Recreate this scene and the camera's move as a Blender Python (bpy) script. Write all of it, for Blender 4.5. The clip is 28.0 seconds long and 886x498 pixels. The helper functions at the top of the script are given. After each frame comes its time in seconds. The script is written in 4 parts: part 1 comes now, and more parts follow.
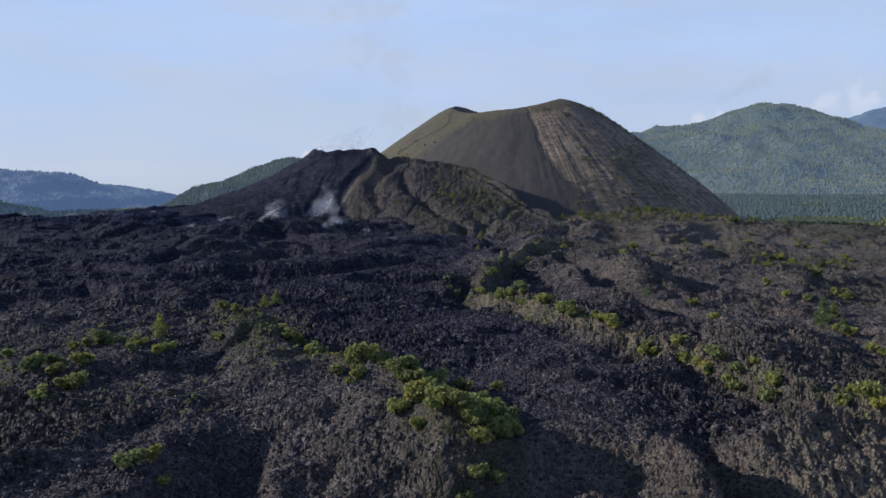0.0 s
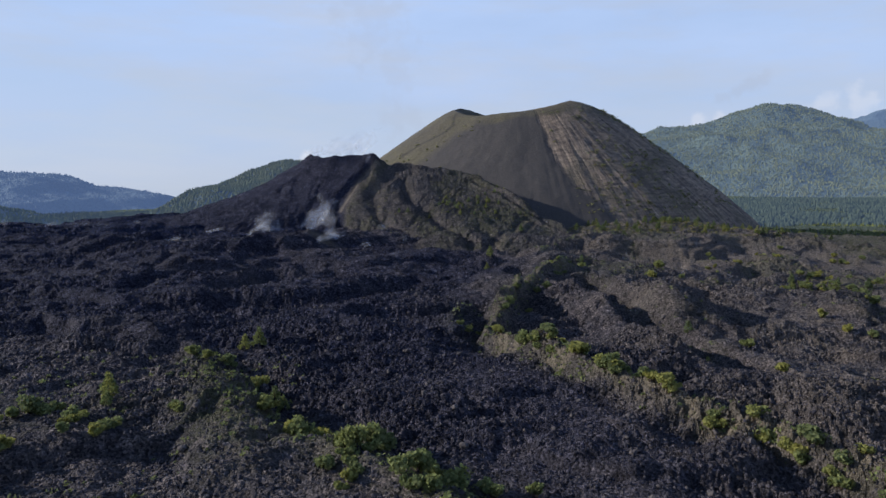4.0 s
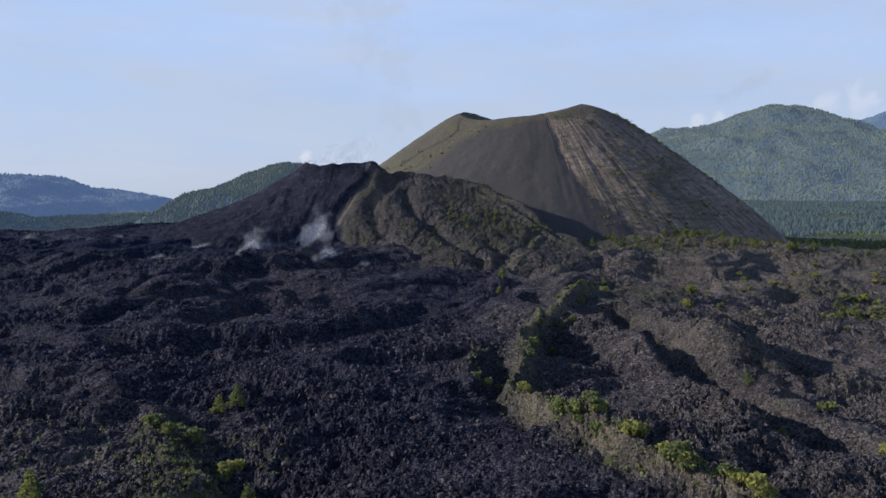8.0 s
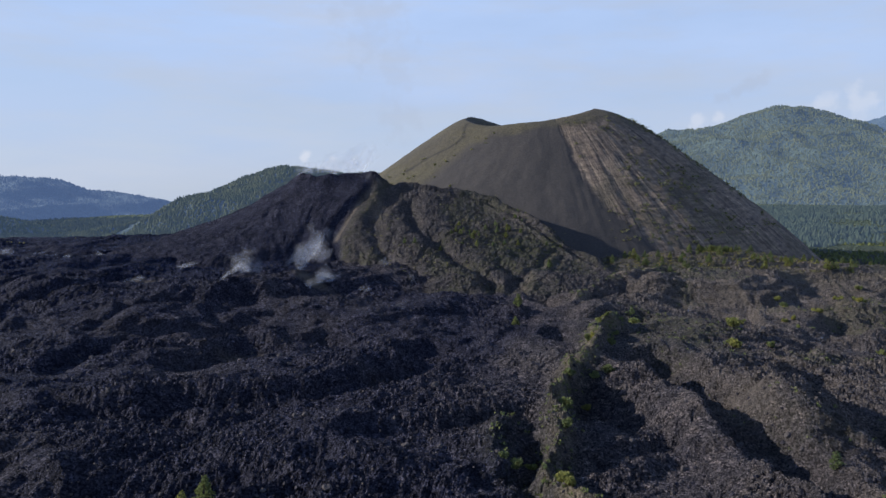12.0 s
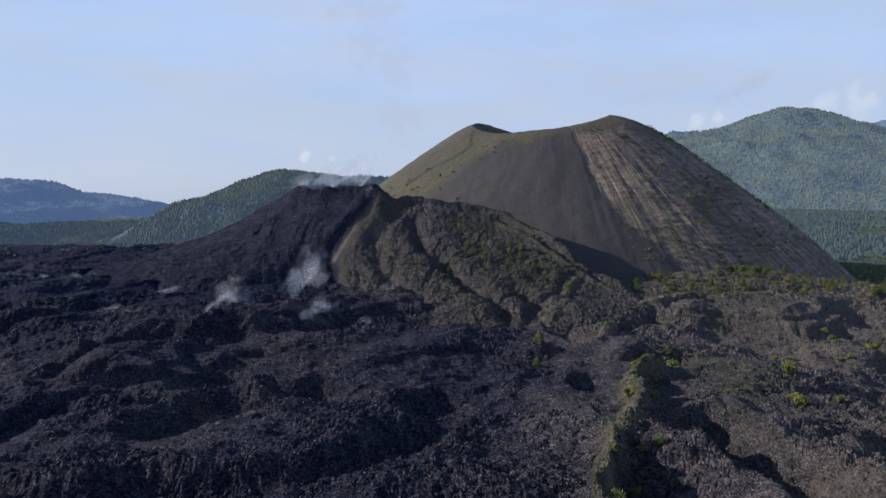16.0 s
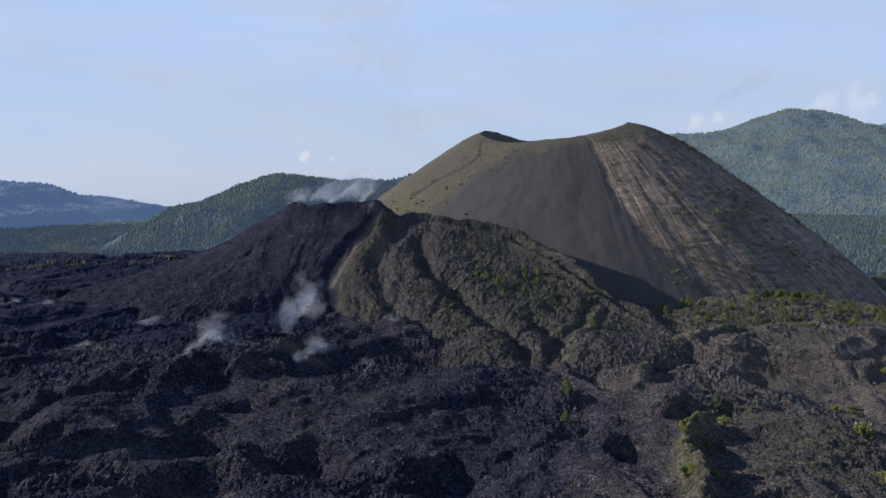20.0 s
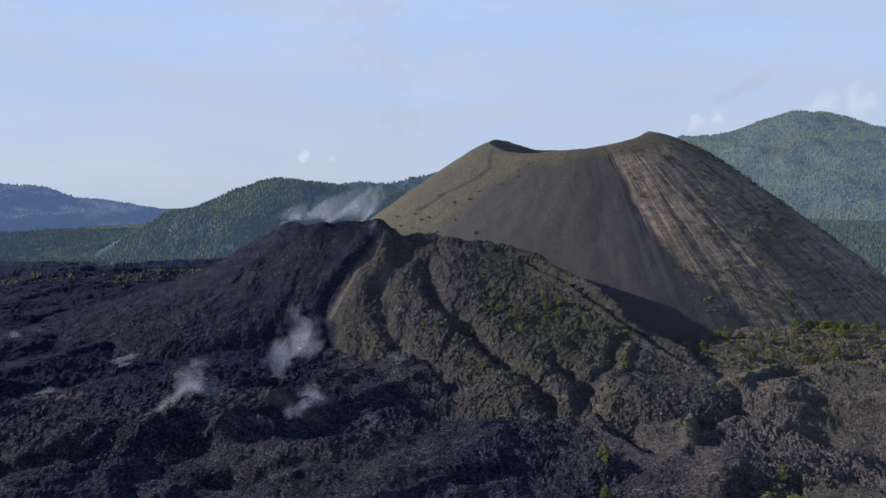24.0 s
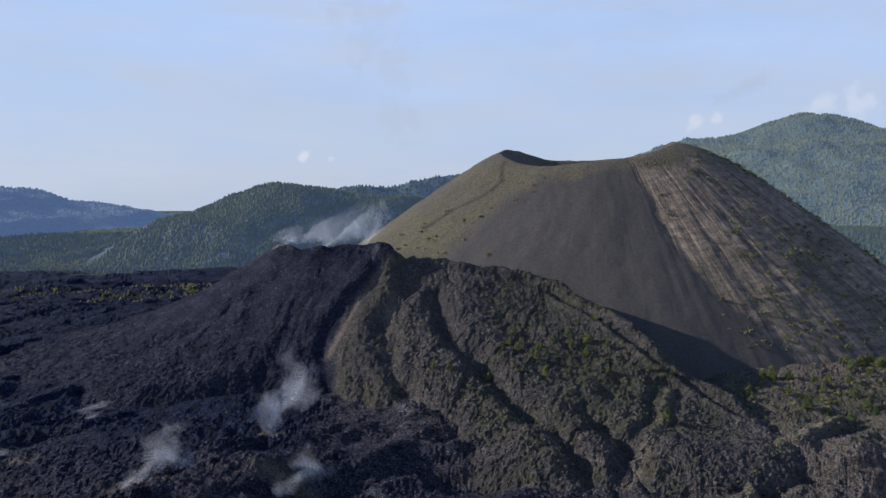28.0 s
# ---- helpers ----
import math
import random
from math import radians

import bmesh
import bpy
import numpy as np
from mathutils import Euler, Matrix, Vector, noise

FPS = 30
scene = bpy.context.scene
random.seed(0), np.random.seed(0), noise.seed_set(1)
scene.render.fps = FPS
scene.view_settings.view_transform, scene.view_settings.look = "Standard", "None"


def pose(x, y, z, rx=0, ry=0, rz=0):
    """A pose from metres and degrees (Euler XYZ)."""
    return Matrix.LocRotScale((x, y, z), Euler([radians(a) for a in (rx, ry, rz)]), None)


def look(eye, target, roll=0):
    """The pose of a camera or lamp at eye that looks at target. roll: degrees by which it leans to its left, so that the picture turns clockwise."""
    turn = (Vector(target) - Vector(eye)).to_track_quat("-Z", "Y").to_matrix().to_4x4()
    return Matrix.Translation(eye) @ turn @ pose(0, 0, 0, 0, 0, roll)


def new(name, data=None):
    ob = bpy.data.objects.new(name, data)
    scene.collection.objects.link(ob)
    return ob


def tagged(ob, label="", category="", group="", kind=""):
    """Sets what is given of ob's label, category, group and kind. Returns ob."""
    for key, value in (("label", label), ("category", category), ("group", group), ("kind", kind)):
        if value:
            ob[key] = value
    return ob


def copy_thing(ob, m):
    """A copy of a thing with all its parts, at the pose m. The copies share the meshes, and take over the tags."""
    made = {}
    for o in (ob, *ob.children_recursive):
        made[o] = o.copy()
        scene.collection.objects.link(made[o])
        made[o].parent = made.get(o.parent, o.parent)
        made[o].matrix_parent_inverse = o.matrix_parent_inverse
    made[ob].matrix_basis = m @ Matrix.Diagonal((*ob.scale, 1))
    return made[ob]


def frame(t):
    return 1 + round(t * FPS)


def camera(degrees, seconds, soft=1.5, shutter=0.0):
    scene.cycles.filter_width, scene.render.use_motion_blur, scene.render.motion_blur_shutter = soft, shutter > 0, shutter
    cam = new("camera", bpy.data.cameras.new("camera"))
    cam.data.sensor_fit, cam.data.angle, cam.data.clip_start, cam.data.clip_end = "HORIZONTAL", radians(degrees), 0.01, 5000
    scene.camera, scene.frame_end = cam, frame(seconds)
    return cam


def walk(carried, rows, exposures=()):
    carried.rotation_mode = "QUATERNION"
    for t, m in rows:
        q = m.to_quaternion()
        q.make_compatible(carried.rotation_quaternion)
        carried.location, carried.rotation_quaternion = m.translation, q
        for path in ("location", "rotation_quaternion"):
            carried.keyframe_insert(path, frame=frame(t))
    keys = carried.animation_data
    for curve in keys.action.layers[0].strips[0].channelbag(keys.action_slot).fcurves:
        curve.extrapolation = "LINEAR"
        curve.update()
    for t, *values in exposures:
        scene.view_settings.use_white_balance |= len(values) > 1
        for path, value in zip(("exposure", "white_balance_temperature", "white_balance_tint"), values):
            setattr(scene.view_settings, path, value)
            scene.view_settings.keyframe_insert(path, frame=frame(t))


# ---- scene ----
# camera: a drone that flies ahead and climbs, its gimbal nearly still
cam = camera(62.2, 28.0, soft=1.5)
ROWS = []
for k in range(29):
    s = k / 28.0
    px = -31.72 * s - 18.71 * s ** 2 + 5.45 * s ** 3
    py = 390.82 * s + 8.97 * s ** 2 - 4.62 * s ** 3
    pz = 75 + 50.88 * s + 42.31 * s ** 2 - 16.82 * s ** 3
    yaw = -0.126 * s - 0.045 * s ** 2 - 0.017 * s ** 3
    pitch = -6 - 0.007 * s + 0.035 * s ** 2 + 0.019 * s ** 3
    roll = -0.013 * s - 0.046 * s ** 2 - 0.063 * s ** 3
    ROWS.append((float(k), pose(px, py, pz, 90 + pitch, roll, yaw)))
walk(cam, ROWS)

# ---- light ----
SUN_AZ, SUN_EL = radians(-84), radians(22)   # azimuth from +y, clockwise: low in the left, a little ahead
sun = new("sun", bpy.data.lights.new("sun", "SUN"))
sun.data.energy, sun.data.angle, sun.data.color = 5.0, radians(0.6), (1.0, 0.962, 0.932)
sun_way = Vector((math.sin(SUN_AZ) * math.cos(SUN_EL), math.cos(SUN_AZ) * math.cos(SUN_EL), math.sin(SUN_EL)))
sun.matrix_world = look(sun_way * 900, (0, 0, 0))
scene.view_settings.exposure = 0.18

world = bpy.data.worlds.new("sky")
scene.world = world
world.use_nodes = True


def link(nt, a, b):
    nt.links.new(a, b)


def build_sky():
    nt = world.node_tree
    nt.nodes.clear()
    N = nt.nodes.new
    out, bg = N("ShaderNodeOutputWorld"), N("ShaderNodeBackground")
    sky = N("ShaderNodeTexSky")
    sky.sky_type, sky.sun_disc = "NISHITA", False
    sky.sun_elevation, sky.sun_rotation = SUN_EL, SUN_AZ
    sky.altitude, sky.air_density, sky.dust_density, sky.ozone_density = 2400, 1.0, 1.6, 2.0
    co = N("ShaderNodeTexCoord")
    sep = N("ShaderNodeSeparateXYZ")
    link(nt, co.outputs["Generated"], sep.inputs[0])
    # thin cloud veil, stretched along the horizon
    mp = N("ShaderNodeMapping")
    mp.inputs["Scale"].default_value = (2.2, 2.2, 9.0)
    link(nt, co.outputs["Generated"], mp.inputs[0])
    nz = N("ShaderNodeTexNoise")
    nz.inputs["Scale"].default_value, nz.inputs["Detail"].default_value, nz.inputs["Roughness"].default_value = 1.5, 6, 0.55
    link(nt, mp.outputs[0], nz.inputs["Vector"])
    rm = N("ShaderNodeMapRange")
    rm.inputs[1].default_value, rm.inputs[2].default_value, rm.inputs[3].default_value, rm.inputs[4].default_value = 0.25, 0.8, 0.78, 1.0
    link(nt, nz.outputs[0], rm.inputs[0])
    low = N("ShaderNodeMapRange")
    low.interpolation_type = "SMOOTHSTEP"
    low.inputs[1].default_value, low.inputs[2].default_value, low.inputs[3].default_value, low.inputs[4].default_value = 0.40, 0.95, 1.0, 0.0
    link(nt, sep.outputs[2], low.inputs[0])
    veil = N("ShaderNodeMath")
    veil.operation = "MULTIPLY"
    link(nt, rm.outputs[0], veil.inputs[0])
    link(nt, low.outputs[0], veil.inputs[1])
    mix = N("ShaderNodeMix")
    mix.data_type = "RGBA"
    tone = N("ShaderNodeMix")
    tone.data_type = "RGBA"
    tone.inputs[6].default_value, tone.inputs[7].default_value = (4.9, 5.9, 8.0, 1), (4.95, 6.6, 10.0, 1)
    rise = N("ShaderNodeMapRange")
    rise.inputs[1].default_value, rise.inputs[2].default_value = 0.0, 0.22
    link(nt, sep.outputs[2], rise.inputs[0])
    link(nt, rise.outputs[0], tone.inputs[0])
    # deeper blue overhead
    deep = N("ShaderNodeMix")
    deep.data_type = "RGBA"
    deep.inputs[7].default_value = (2.1, 5.3, 15.5, 1)
    rise2 = N("ShaderNodeMapRange")
    rise2.inputs[1].default_value, rise2.inputs[2].default_value = 0.24, 0.5
    link(nt, sep.outputs[2], rise2.inputs[0])
    link(nt, rise2.outputs[0], deep.inputs[0])
    link(nt, tone.outputs[2], deep.inputs[6])
    # paler smears of cloud
    mp2 = N("ShaderNodeMapping")
    mp2.inputs["Scale"].default_value = (3.0, 3.0, 14.0)
    link(nt, co.outputs["Generated"], mp2.inputs[0])
    nz2 = N("ShaderNodeTexNoise")
    nz2.inputs["Scale"].default_value, nz2.inputs["Detail"].default_value, nz2.inputs["Roughness"].default_value = 1.3, 7, 0.6
    link(nt, mp2.outputs[0], nz2.inputs["Vector"])
    smear = N("ShaderNodeMapRange")
    smear.inputs[1].default_value, smear.inputs[2].default_value, smear.inputs[3].default_value, smear.inputs[4].default_value = 0.40, 0.64, 0.0, 0.9
    link(nt, nz2.outputs[0], smear.inputs[0])
    pale = N("ShaderNodeMix")
    pale.data_type = "RGBA"
    pale.inputs[7].default_value = (5.35, 6.2, 8.0, 1)
    link(nt, smear.outputs[0], pale.inputs[0])
    link(nt, deep.outputs[2], pale.inputs[6])
    link(nt, pale.outputs[2], mix.inputs[7])
    link(nt, veil.outputs[0], mix.inputs[0])
    link(nt, sky.outputs[0], mix.inputs[6])
    last = mix.outputs[2]
    # small cumulus heads low over the ridges, grey wisps and painted smoke haze
    for az, el, size, amount in ((-10.6, 1.2, 0.010, 0.6), (-8.3, 1.0, 0.005, 0.3), (18.9, 3.7, 0.012, 0.4), (20.3, 3.9, 0.010, 0.4), (27.0, 4.6, 0.02, 0.35), (29.5, 4.6, 0.022, 0.35),
                                 # grey wisps; the last three paint the dome's smoke into the sky
                                 (20.6, 5.3, 0.012, -0.3), (21.5, 5.7, 0.013, -0.35), (22.4, 6.1, 0.013, -0.35), (23.2, 6.5, 0.011, -0.3), (-3.2, 4.0, 0.034, -0.22), (-3.7, 7.5, 0.040, -0.22), (-5.5, 11.5, 0.055, -0.25)):
        a, e = radians(az), radians(el)
        way = (math.sin(a) * math.cos(e), math.cos(a) * math.cos(e), math.sin(e))
        dist = N("ShaderNodeVectorMath")
        dist.operation = "DISTANCE"
        wob = N("ShaderNodeTexNoise")
        wob.inputs["Scale"].default_value, wob.inputs["Detail"].default_value = 45, 6
        add = N("ShaderNodeVectorMath")
        add.operation = "MULTIPLY_ADD"
        link(nt, co.outputs["Generated"], wob.inputs["Vector"])
        link(nt, wob.outputs["Color"], add.inputs[0])
        add.inputs[1].default_value = (size * 2.6, size * 2.6, size * 2.6)
        link(nt, co.outputs["Generated"], add.inputs[2])
        link(nt, add.outputs[0], dist.inputs[0])
        dist.inputs[1].default_value = tuple(w + size * 1.3 for w in way)
        fall = N("ShaderNodeMapRange")
        fall.interpolation_type = "SMOOTHSTEP"
        fall.inputs[1].default_value, fall.inputs[2].default_value = size * 0.3, size * 1.1
        fall.inputs[3].default_value, fall.inputs[4].default_value = abs(amount), 0.0
        link(nt, dist.outputs["Value"], fall.inputs[0])
        m2 = N("ShaderNodeMix")
        m2.data_type = "RGBA"
        m2.inputs[7].default_value = (7.6, 7.9, 8.9, 1) if amount > 0 else (4.4, 5.0, 6.3, 1)   # white heads, grey wisps and smoke haze
        link(nt, fall.outputs[0], m2.inputs[0])
        link(nt, last, m2.inputs[6])
        last = m2.outputs[2]
    bg.inputs[1].default_value = 0.088
    link(nt, last, bg.inputs[0])
    link(nt, bg.outputs[0], out.inputs[0])


build_sky()

# ---- materials ----


def node_material(name, rough=0.9):
    m = bpy.data.materials.new(name)
    m.use_nodes = True
    nt = m.node_tree
    b = nt.nodes["Principled BSDF"]
    b.inputs["Roughness"].default_value = rough
    b.inputs["Specular IOR Level"].default_value = 0.25
    return m, nt, b


def noise_node(nt, scale, detail=4, rough=0.6, vector=None, stretch=None):
    n = nt.nodes.new("ShaderNodeTexNoise")
    n.inputs["Scale"].default_value, n.inputs["Detail"].default_value, n.inputs["Roughness"].default_value = scale, detail, rough
    if vector is None:
        vector = nt.nodes.new("ShaderNodeTexCoord").outputs["Object"]
    if stretch:
        mp = nt.nodes.new("ShaderNodeMapping")
        mp.inputs["Scale"].default_value = stretch
        link(nt, vector, mp.inputs[0])
        vector = mp.outputs[0]
    link(nt, vector, n.inputs["Vector"])
    return n


def ramp(nt, value, stops):
    r = nt.nodes.new("ShaderNodeValToRGB")
    el = r.color_ramp.elements
    while len(el) < len(stops):
        el.new(0.5)
    for e, (p, c) in zip(el, stops):
        e.position, e.color = p, (*c, 1)
    link(nt, value, r.inputs[0])
    return r.outputs[0]


def mixed(nt, fac, a, b, blend="MIX"):
    m = nt.nodes.new("ShaderNodeMix")
    m.data_type, m.blend_type = "RGBA", blend
    for value, socket in ((fac, 0), (a, 6), (b, 7)):
        if isinstance(value, (int, float)):
            m.inputs[socket].default_value = value
        elif isinstance(value, tuple):
            m.inputs[socket].default_value = (*value, 1)
        else:
            link(nt, value, m.inputs[socket])
    return m.outputs[2]


def math_node(nt, op, a, b=0.0):
    m = nt.nodes.new("ShaderNodeMath")
    m.operation = op
    m.use_clamp = op in ("MULTIPLY", "ADD")
    for value, socket in ((a, 0), (b, 1)):
        if isinstance(value, (int, float)):
            m.inputs[socket].default_value = value
        else:
            link(nt, value, m.inputs[socket])
    return m.outputs[0]


def attribute(nt, name, vector=False):
    a = nt.nodes.new("ShaderNodeAttribute")
    a.attribute_name = name
    return a.outputs["Vector" if vector else "Fac"]


def bumped(nt, b, height, strength, distance):
    u = nt.nodes.new("ShaderNodeBump")
    u.inputs["Strength"].default_value, u.inputs["Distance"].default_value = strength, distance
    link(nt, height, u.inputs["Height"])
    link(nt, u.outputs[0], b.inputs["Normal"])


def blocky(nt, scale, vector=None):
    """Cells of loose blocks: their own tone, and how far from the block's middle."""
    v = nt.nodes.new("ShaderNodeTexVoronoi")
    v.inputs["Scale"].default_value = scale
    v.inputs["Randomness"].default_value = 1.0
    if vector is None:
        vector = nt.nodes.new("ShaderNodeTexCoord").outputs["Object"]
    link(nt, vector, v.inputs["Vector"])
    sep = nt.nodes.new("ShaderNodeSeparateColor")
    link(nt, v.outputs["Color"], sep.inputs[0])
    return v.outputs["Distance"], sep.outputs[0]


def lava_material(name, spread=1.0):
    """Clinkery black to brown lava, blued as by haze, with dusty tan and moss where the ground carries them."""
    m, nt, b = node_material(name, 0.85)
    b.inputs["Specular IOR Level"].default_value = 0.08
    mid, fine = noise_node(nt, 0.10, 5, 0.65), noise_node(nt, 1.6, 8, 0.8)
    rock = ramp(nt, mid.outputs[0], ((0.28, (0.046, 0.045, 0.055)), (0.5, (0.098, 0.088, 0.094)), (0.72, (0.165, 0.141, 0.130))))
    d1, tone1 = blocky(nt, 1.5)
    d2, tone2 = blocky(nt, 3.4)
    tone = math_node(nt, "MULTIPLY", tone1, math_node(nt, "ADD", tone2, 0.3))
    clump = noise_node(nt, 0.28, 7, 0.75)
    tone = math_node(nt, "MULTIPLY", tone, ramp(nt, clump.outputs[0], ((0.36, (0.35, 0.35, 0.35)), (0.62, (1.25, 1.25, 1.25)))))
    speck = ramp(nt, tone, ((0.04, (0.22, 0.22, 0.25)), (0.30, (0.85, 0.85, 0.87)), (0.70, (1.75, 1.68, 1.60)), (0.95, (3.2, 3.0, 2.75))))
    if spread < 1:
        speck = mixed(nt, spread, (1.0, 1.0, 1.0), speck)
    col = mixed(nt, 1.0, rock, speck, "MULTIPLY")
    # fresh lava is blacker; the strong blue in this tint stands for air haze
    col = mixed(nt, attribute(nt, "fresh_hazed"), col, mixed(nt, 1.0, col, (0.18, 0.275, 0.60), "MULTIPLY"))
    warm = math_node(nt, "MULTIPLY", attribute(nt, "dust_haze"), math_node(nt, "ADD", math_node(nt, "MULTIPLY", tone, 1.6), 0.40))
    col = mixed(nt, warm, col, (0.33, 0.27, 0.195))
    green = ramp(nt, noise_node(nt, 0.5, 5, 0.75).outputs[0], ((0.3, (0.040, 0.044, 0.027)), (0.55, (0.105, 0.105, 0.058)), (0.75, (0.19, 0.175, 0.10))))
    cover = math_node(nt, "MULTIPLY", attribute(nt, "moss"), ramp(nt, noise_node(nt, 0.30, 7, 0.8).outputs[0], ((0.40, (0, 0, 0)), (0.56, (1, 1, 1)))))
    col = mixed(nt, cover, col, green)
    floor = ramp(nt, noise_node(nt, 0.03, 5, 0.7).outputs[0], ((0.35, (0.085, 0.115, 0.080)), (0.65, (0.130, 0.155, 0.095))))
    col = mixed(nt, attribute(nt, "wood"), col, floor)
    link(nt, col, b.inputs["Base Color"])
    lump = math_node(nt, "SUBTRACT", math_node(nt, "MULTIPLY", tone1, 0.5), d1)
    lump2 = math_node(nt, "SUBTRACT", math_node(nt, "MULTIPLY", tone2, 0.5), d2)
    both = nt.nodes.new("ShaderNodeMath")
    both.operation = "MULTIPLY_ADD"
    link(nt, lump2, both.inputs[0])
    both.inputs[1].default_value = 0.5
    link(nt, lump, both.inputs[2])
    more = nt.nodes.new("ShaderNodeMath")
    more.operation = "MULTIPLY_ADD"
    link(nt, fine.outputs[0], more.inputs[0])
    more.inputs[1].default_value = 1.6
    link(nt, both.outputs[0], more.inputs[2])
    bumped(nt, b, more.outputs[0], 1.0, 1.3)
    return m


def cone_material():
    """Cinder slopes: dark ash on the front, brown streaked scree beside it, grass at the top and on the far flank."""
    m, nt, b = node_material("cinder slope", 0.93)
    flow = attribute(nt, "flow", True)
    streak = noise_node(nt, 1.0, 6, 0.7, flow, (0.42, 0.018, 1.0))
    fine = noise_node(nt, 0.5, 6, 0.7)
    broad = noise_node(nt, 0.02, 4, 0.6)
    soft = noise_node(nt, 1.0, 5, 0.6, flow, (0.05, 0.01, 1.0))
    ash = ramp(nt, soft.outputs[0], ((0.3, (0.048, 0.044, 0.041)), (0.7, (0.067, 0.059, 0.052))))
    scree = ramp(nt, streak.outputs[0], ((0.34, (0.042, 0.035, 0.031)), (0.43, (0.155, 0.118, 0.088)), (0.56, (0.225, 0.170, 0.120)), (0.70, (0.38, 0.29, 0.20))))
    # clinker blocks and short ledges across the streaks
    ledge = noise_node(nt, 1.0, 6, 0.75, flow, (0.10, 0.22, 1.0))
    scree = mixed(nt, 1.0, scree, ramp(nt, ledge.outputs[0], ((0.32, (0.35, 0.35, 0.36)), (0.5, (0.95, 0.95, 0.95)), (0.7, (1.7, 1.65, 1.55)))), "MULTIPLY")
    clump = noise_node(nt, 0.045, 6, 0.7)
    scree = mixed(nt, ramp(nt, clump.outputs[0], ((0.52, (0, 0, 0)), (0.66, (0.6, 0.6, 0.6)))), scree, (0.060, 0.050, 0.048))
    col = mixed(nt, attribute(nt, "scree"), ash, scree)
    grass = ramp(nt, fine.outputs[0], ((0.3, (0.050, 0.044, 0.030)), (0.55, (0.092, 0.080, 0.048)), (0.8, (0.135, 0.125, 0.062))))
    cover = math_node(nt, "MULTIPLY", attribute(nt, "moss"), ramp(nt, broad.outputs[0], ((0.25, (0.35, 0.35, 0.35)), (0.6, (1, 1, 1)))))
    col = mixed(nt, cover, col, grass)
    speck = ramp(nt, fine.outputs[0], ((0.3, (0.75, 0.75, 0.75)), (0.7, (1.25, 1.25, 1.25))))
    col = mixed(nt, 1.0, col, speck, "MULTIPLY")
    col = mixed(nt, attribute(nt, "trail"), col, (0.030, 0.027, 0.026))
    link(nt, col, b.inputs["Base Color"])
    relief = math_node(nt, "MULTIPLY", streak.outputs[0], math_node(nt, "ADD", attribute(nt, "scree"), 0.12))
    bumped(nt, b, relief, 0.9, 2.5)
    return m


def leaf_material(name, dark, light, scale=0.8, trans=0.25, vary=0.3, haze_glow=0.0):
    m, nt, b = node_material(name, 0.85)
    n = noise_node(nt, scale, 3)
    col = ramp(nt, n.outputs[0], ((0.3, dark), (0.7, light)))
    info = nt.nodes.new("ShaderNodeObjectInfo")
    shade = ramp(nt, info.outputs["Random"], ((0.0, (0.68, 0.72, 0.85)), (0.5, (1.0, 1.0, 1.0)), (1.0, (1.35, 1.15, 0.85))))
    col = mixed(nt, 1.0, col, shade, "MULTIPLY")
    isl = nt.nodes.new("ShaderNodeNewGeometry")
    shade2 = ramp(nt, isl.outputs["Random Per Island"], ((0.0, (1 - vary, 1 - vary, 1 - vary)), (1.0, (1 + vary, 1 + 0.9 * vary, 1 + 0.6 * vary))))
    col = mixed(nt, 1.0, col, shade2, "MULTIPLY")
    link(nt, col, b.inputs["Base Color"])
    # blue air haze painted in as emission; the needles give off no light
    if haze_glow:
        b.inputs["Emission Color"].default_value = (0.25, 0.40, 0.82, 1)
        b.inputs["Emission Strength"].default_value = haze_glow
    if trans:
        t = nt.nodes.new("ShaderNodeBsdfTranslucent")
        ms = nt.nodes.new("ShaderNodeMixShader")
        ms.inputs[0].default_value = trans
        link(nt, col, t.inputs[0])
        link(nt, b.outputs[0], ms.inputs[1])
        link(nt, t.outputs[0], ms.inputs[2])
        link(nt, ms.outputs[0], nt.nodes["Material Output"].inputs[0])
    return m


def hill_material(name, dark, light, haze_glow=0.0):
    """Wooded slopes near and far; blue air haze is painted in as faint emission."""
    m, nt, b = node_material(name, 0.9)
    if haze_glow:
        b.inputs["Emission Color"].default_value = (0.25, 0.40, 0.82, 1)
        b.inputs["Emission Strength"].default_value = haze_glow
    n, k = noise_node(nt, 0.06, 6, 0.75), noise_node(nt, 0.006, 4)
    col = ramp(nt, n.outputs[0], ((0.32, dark), (0.66, light)))
    col = mixed(nt, 0.7, col, ramp(nt, k.outputs[0], ((0.3, (0.7, 0.75, 0.8)), (0.7, (1.25, 1.2, 1.0)))), "MULTIPLY")
    link(nt, col, b.inputs["Base Color"])
    bumped(nt, b, n.outputs[0], 1.0, 14.0)
    return m


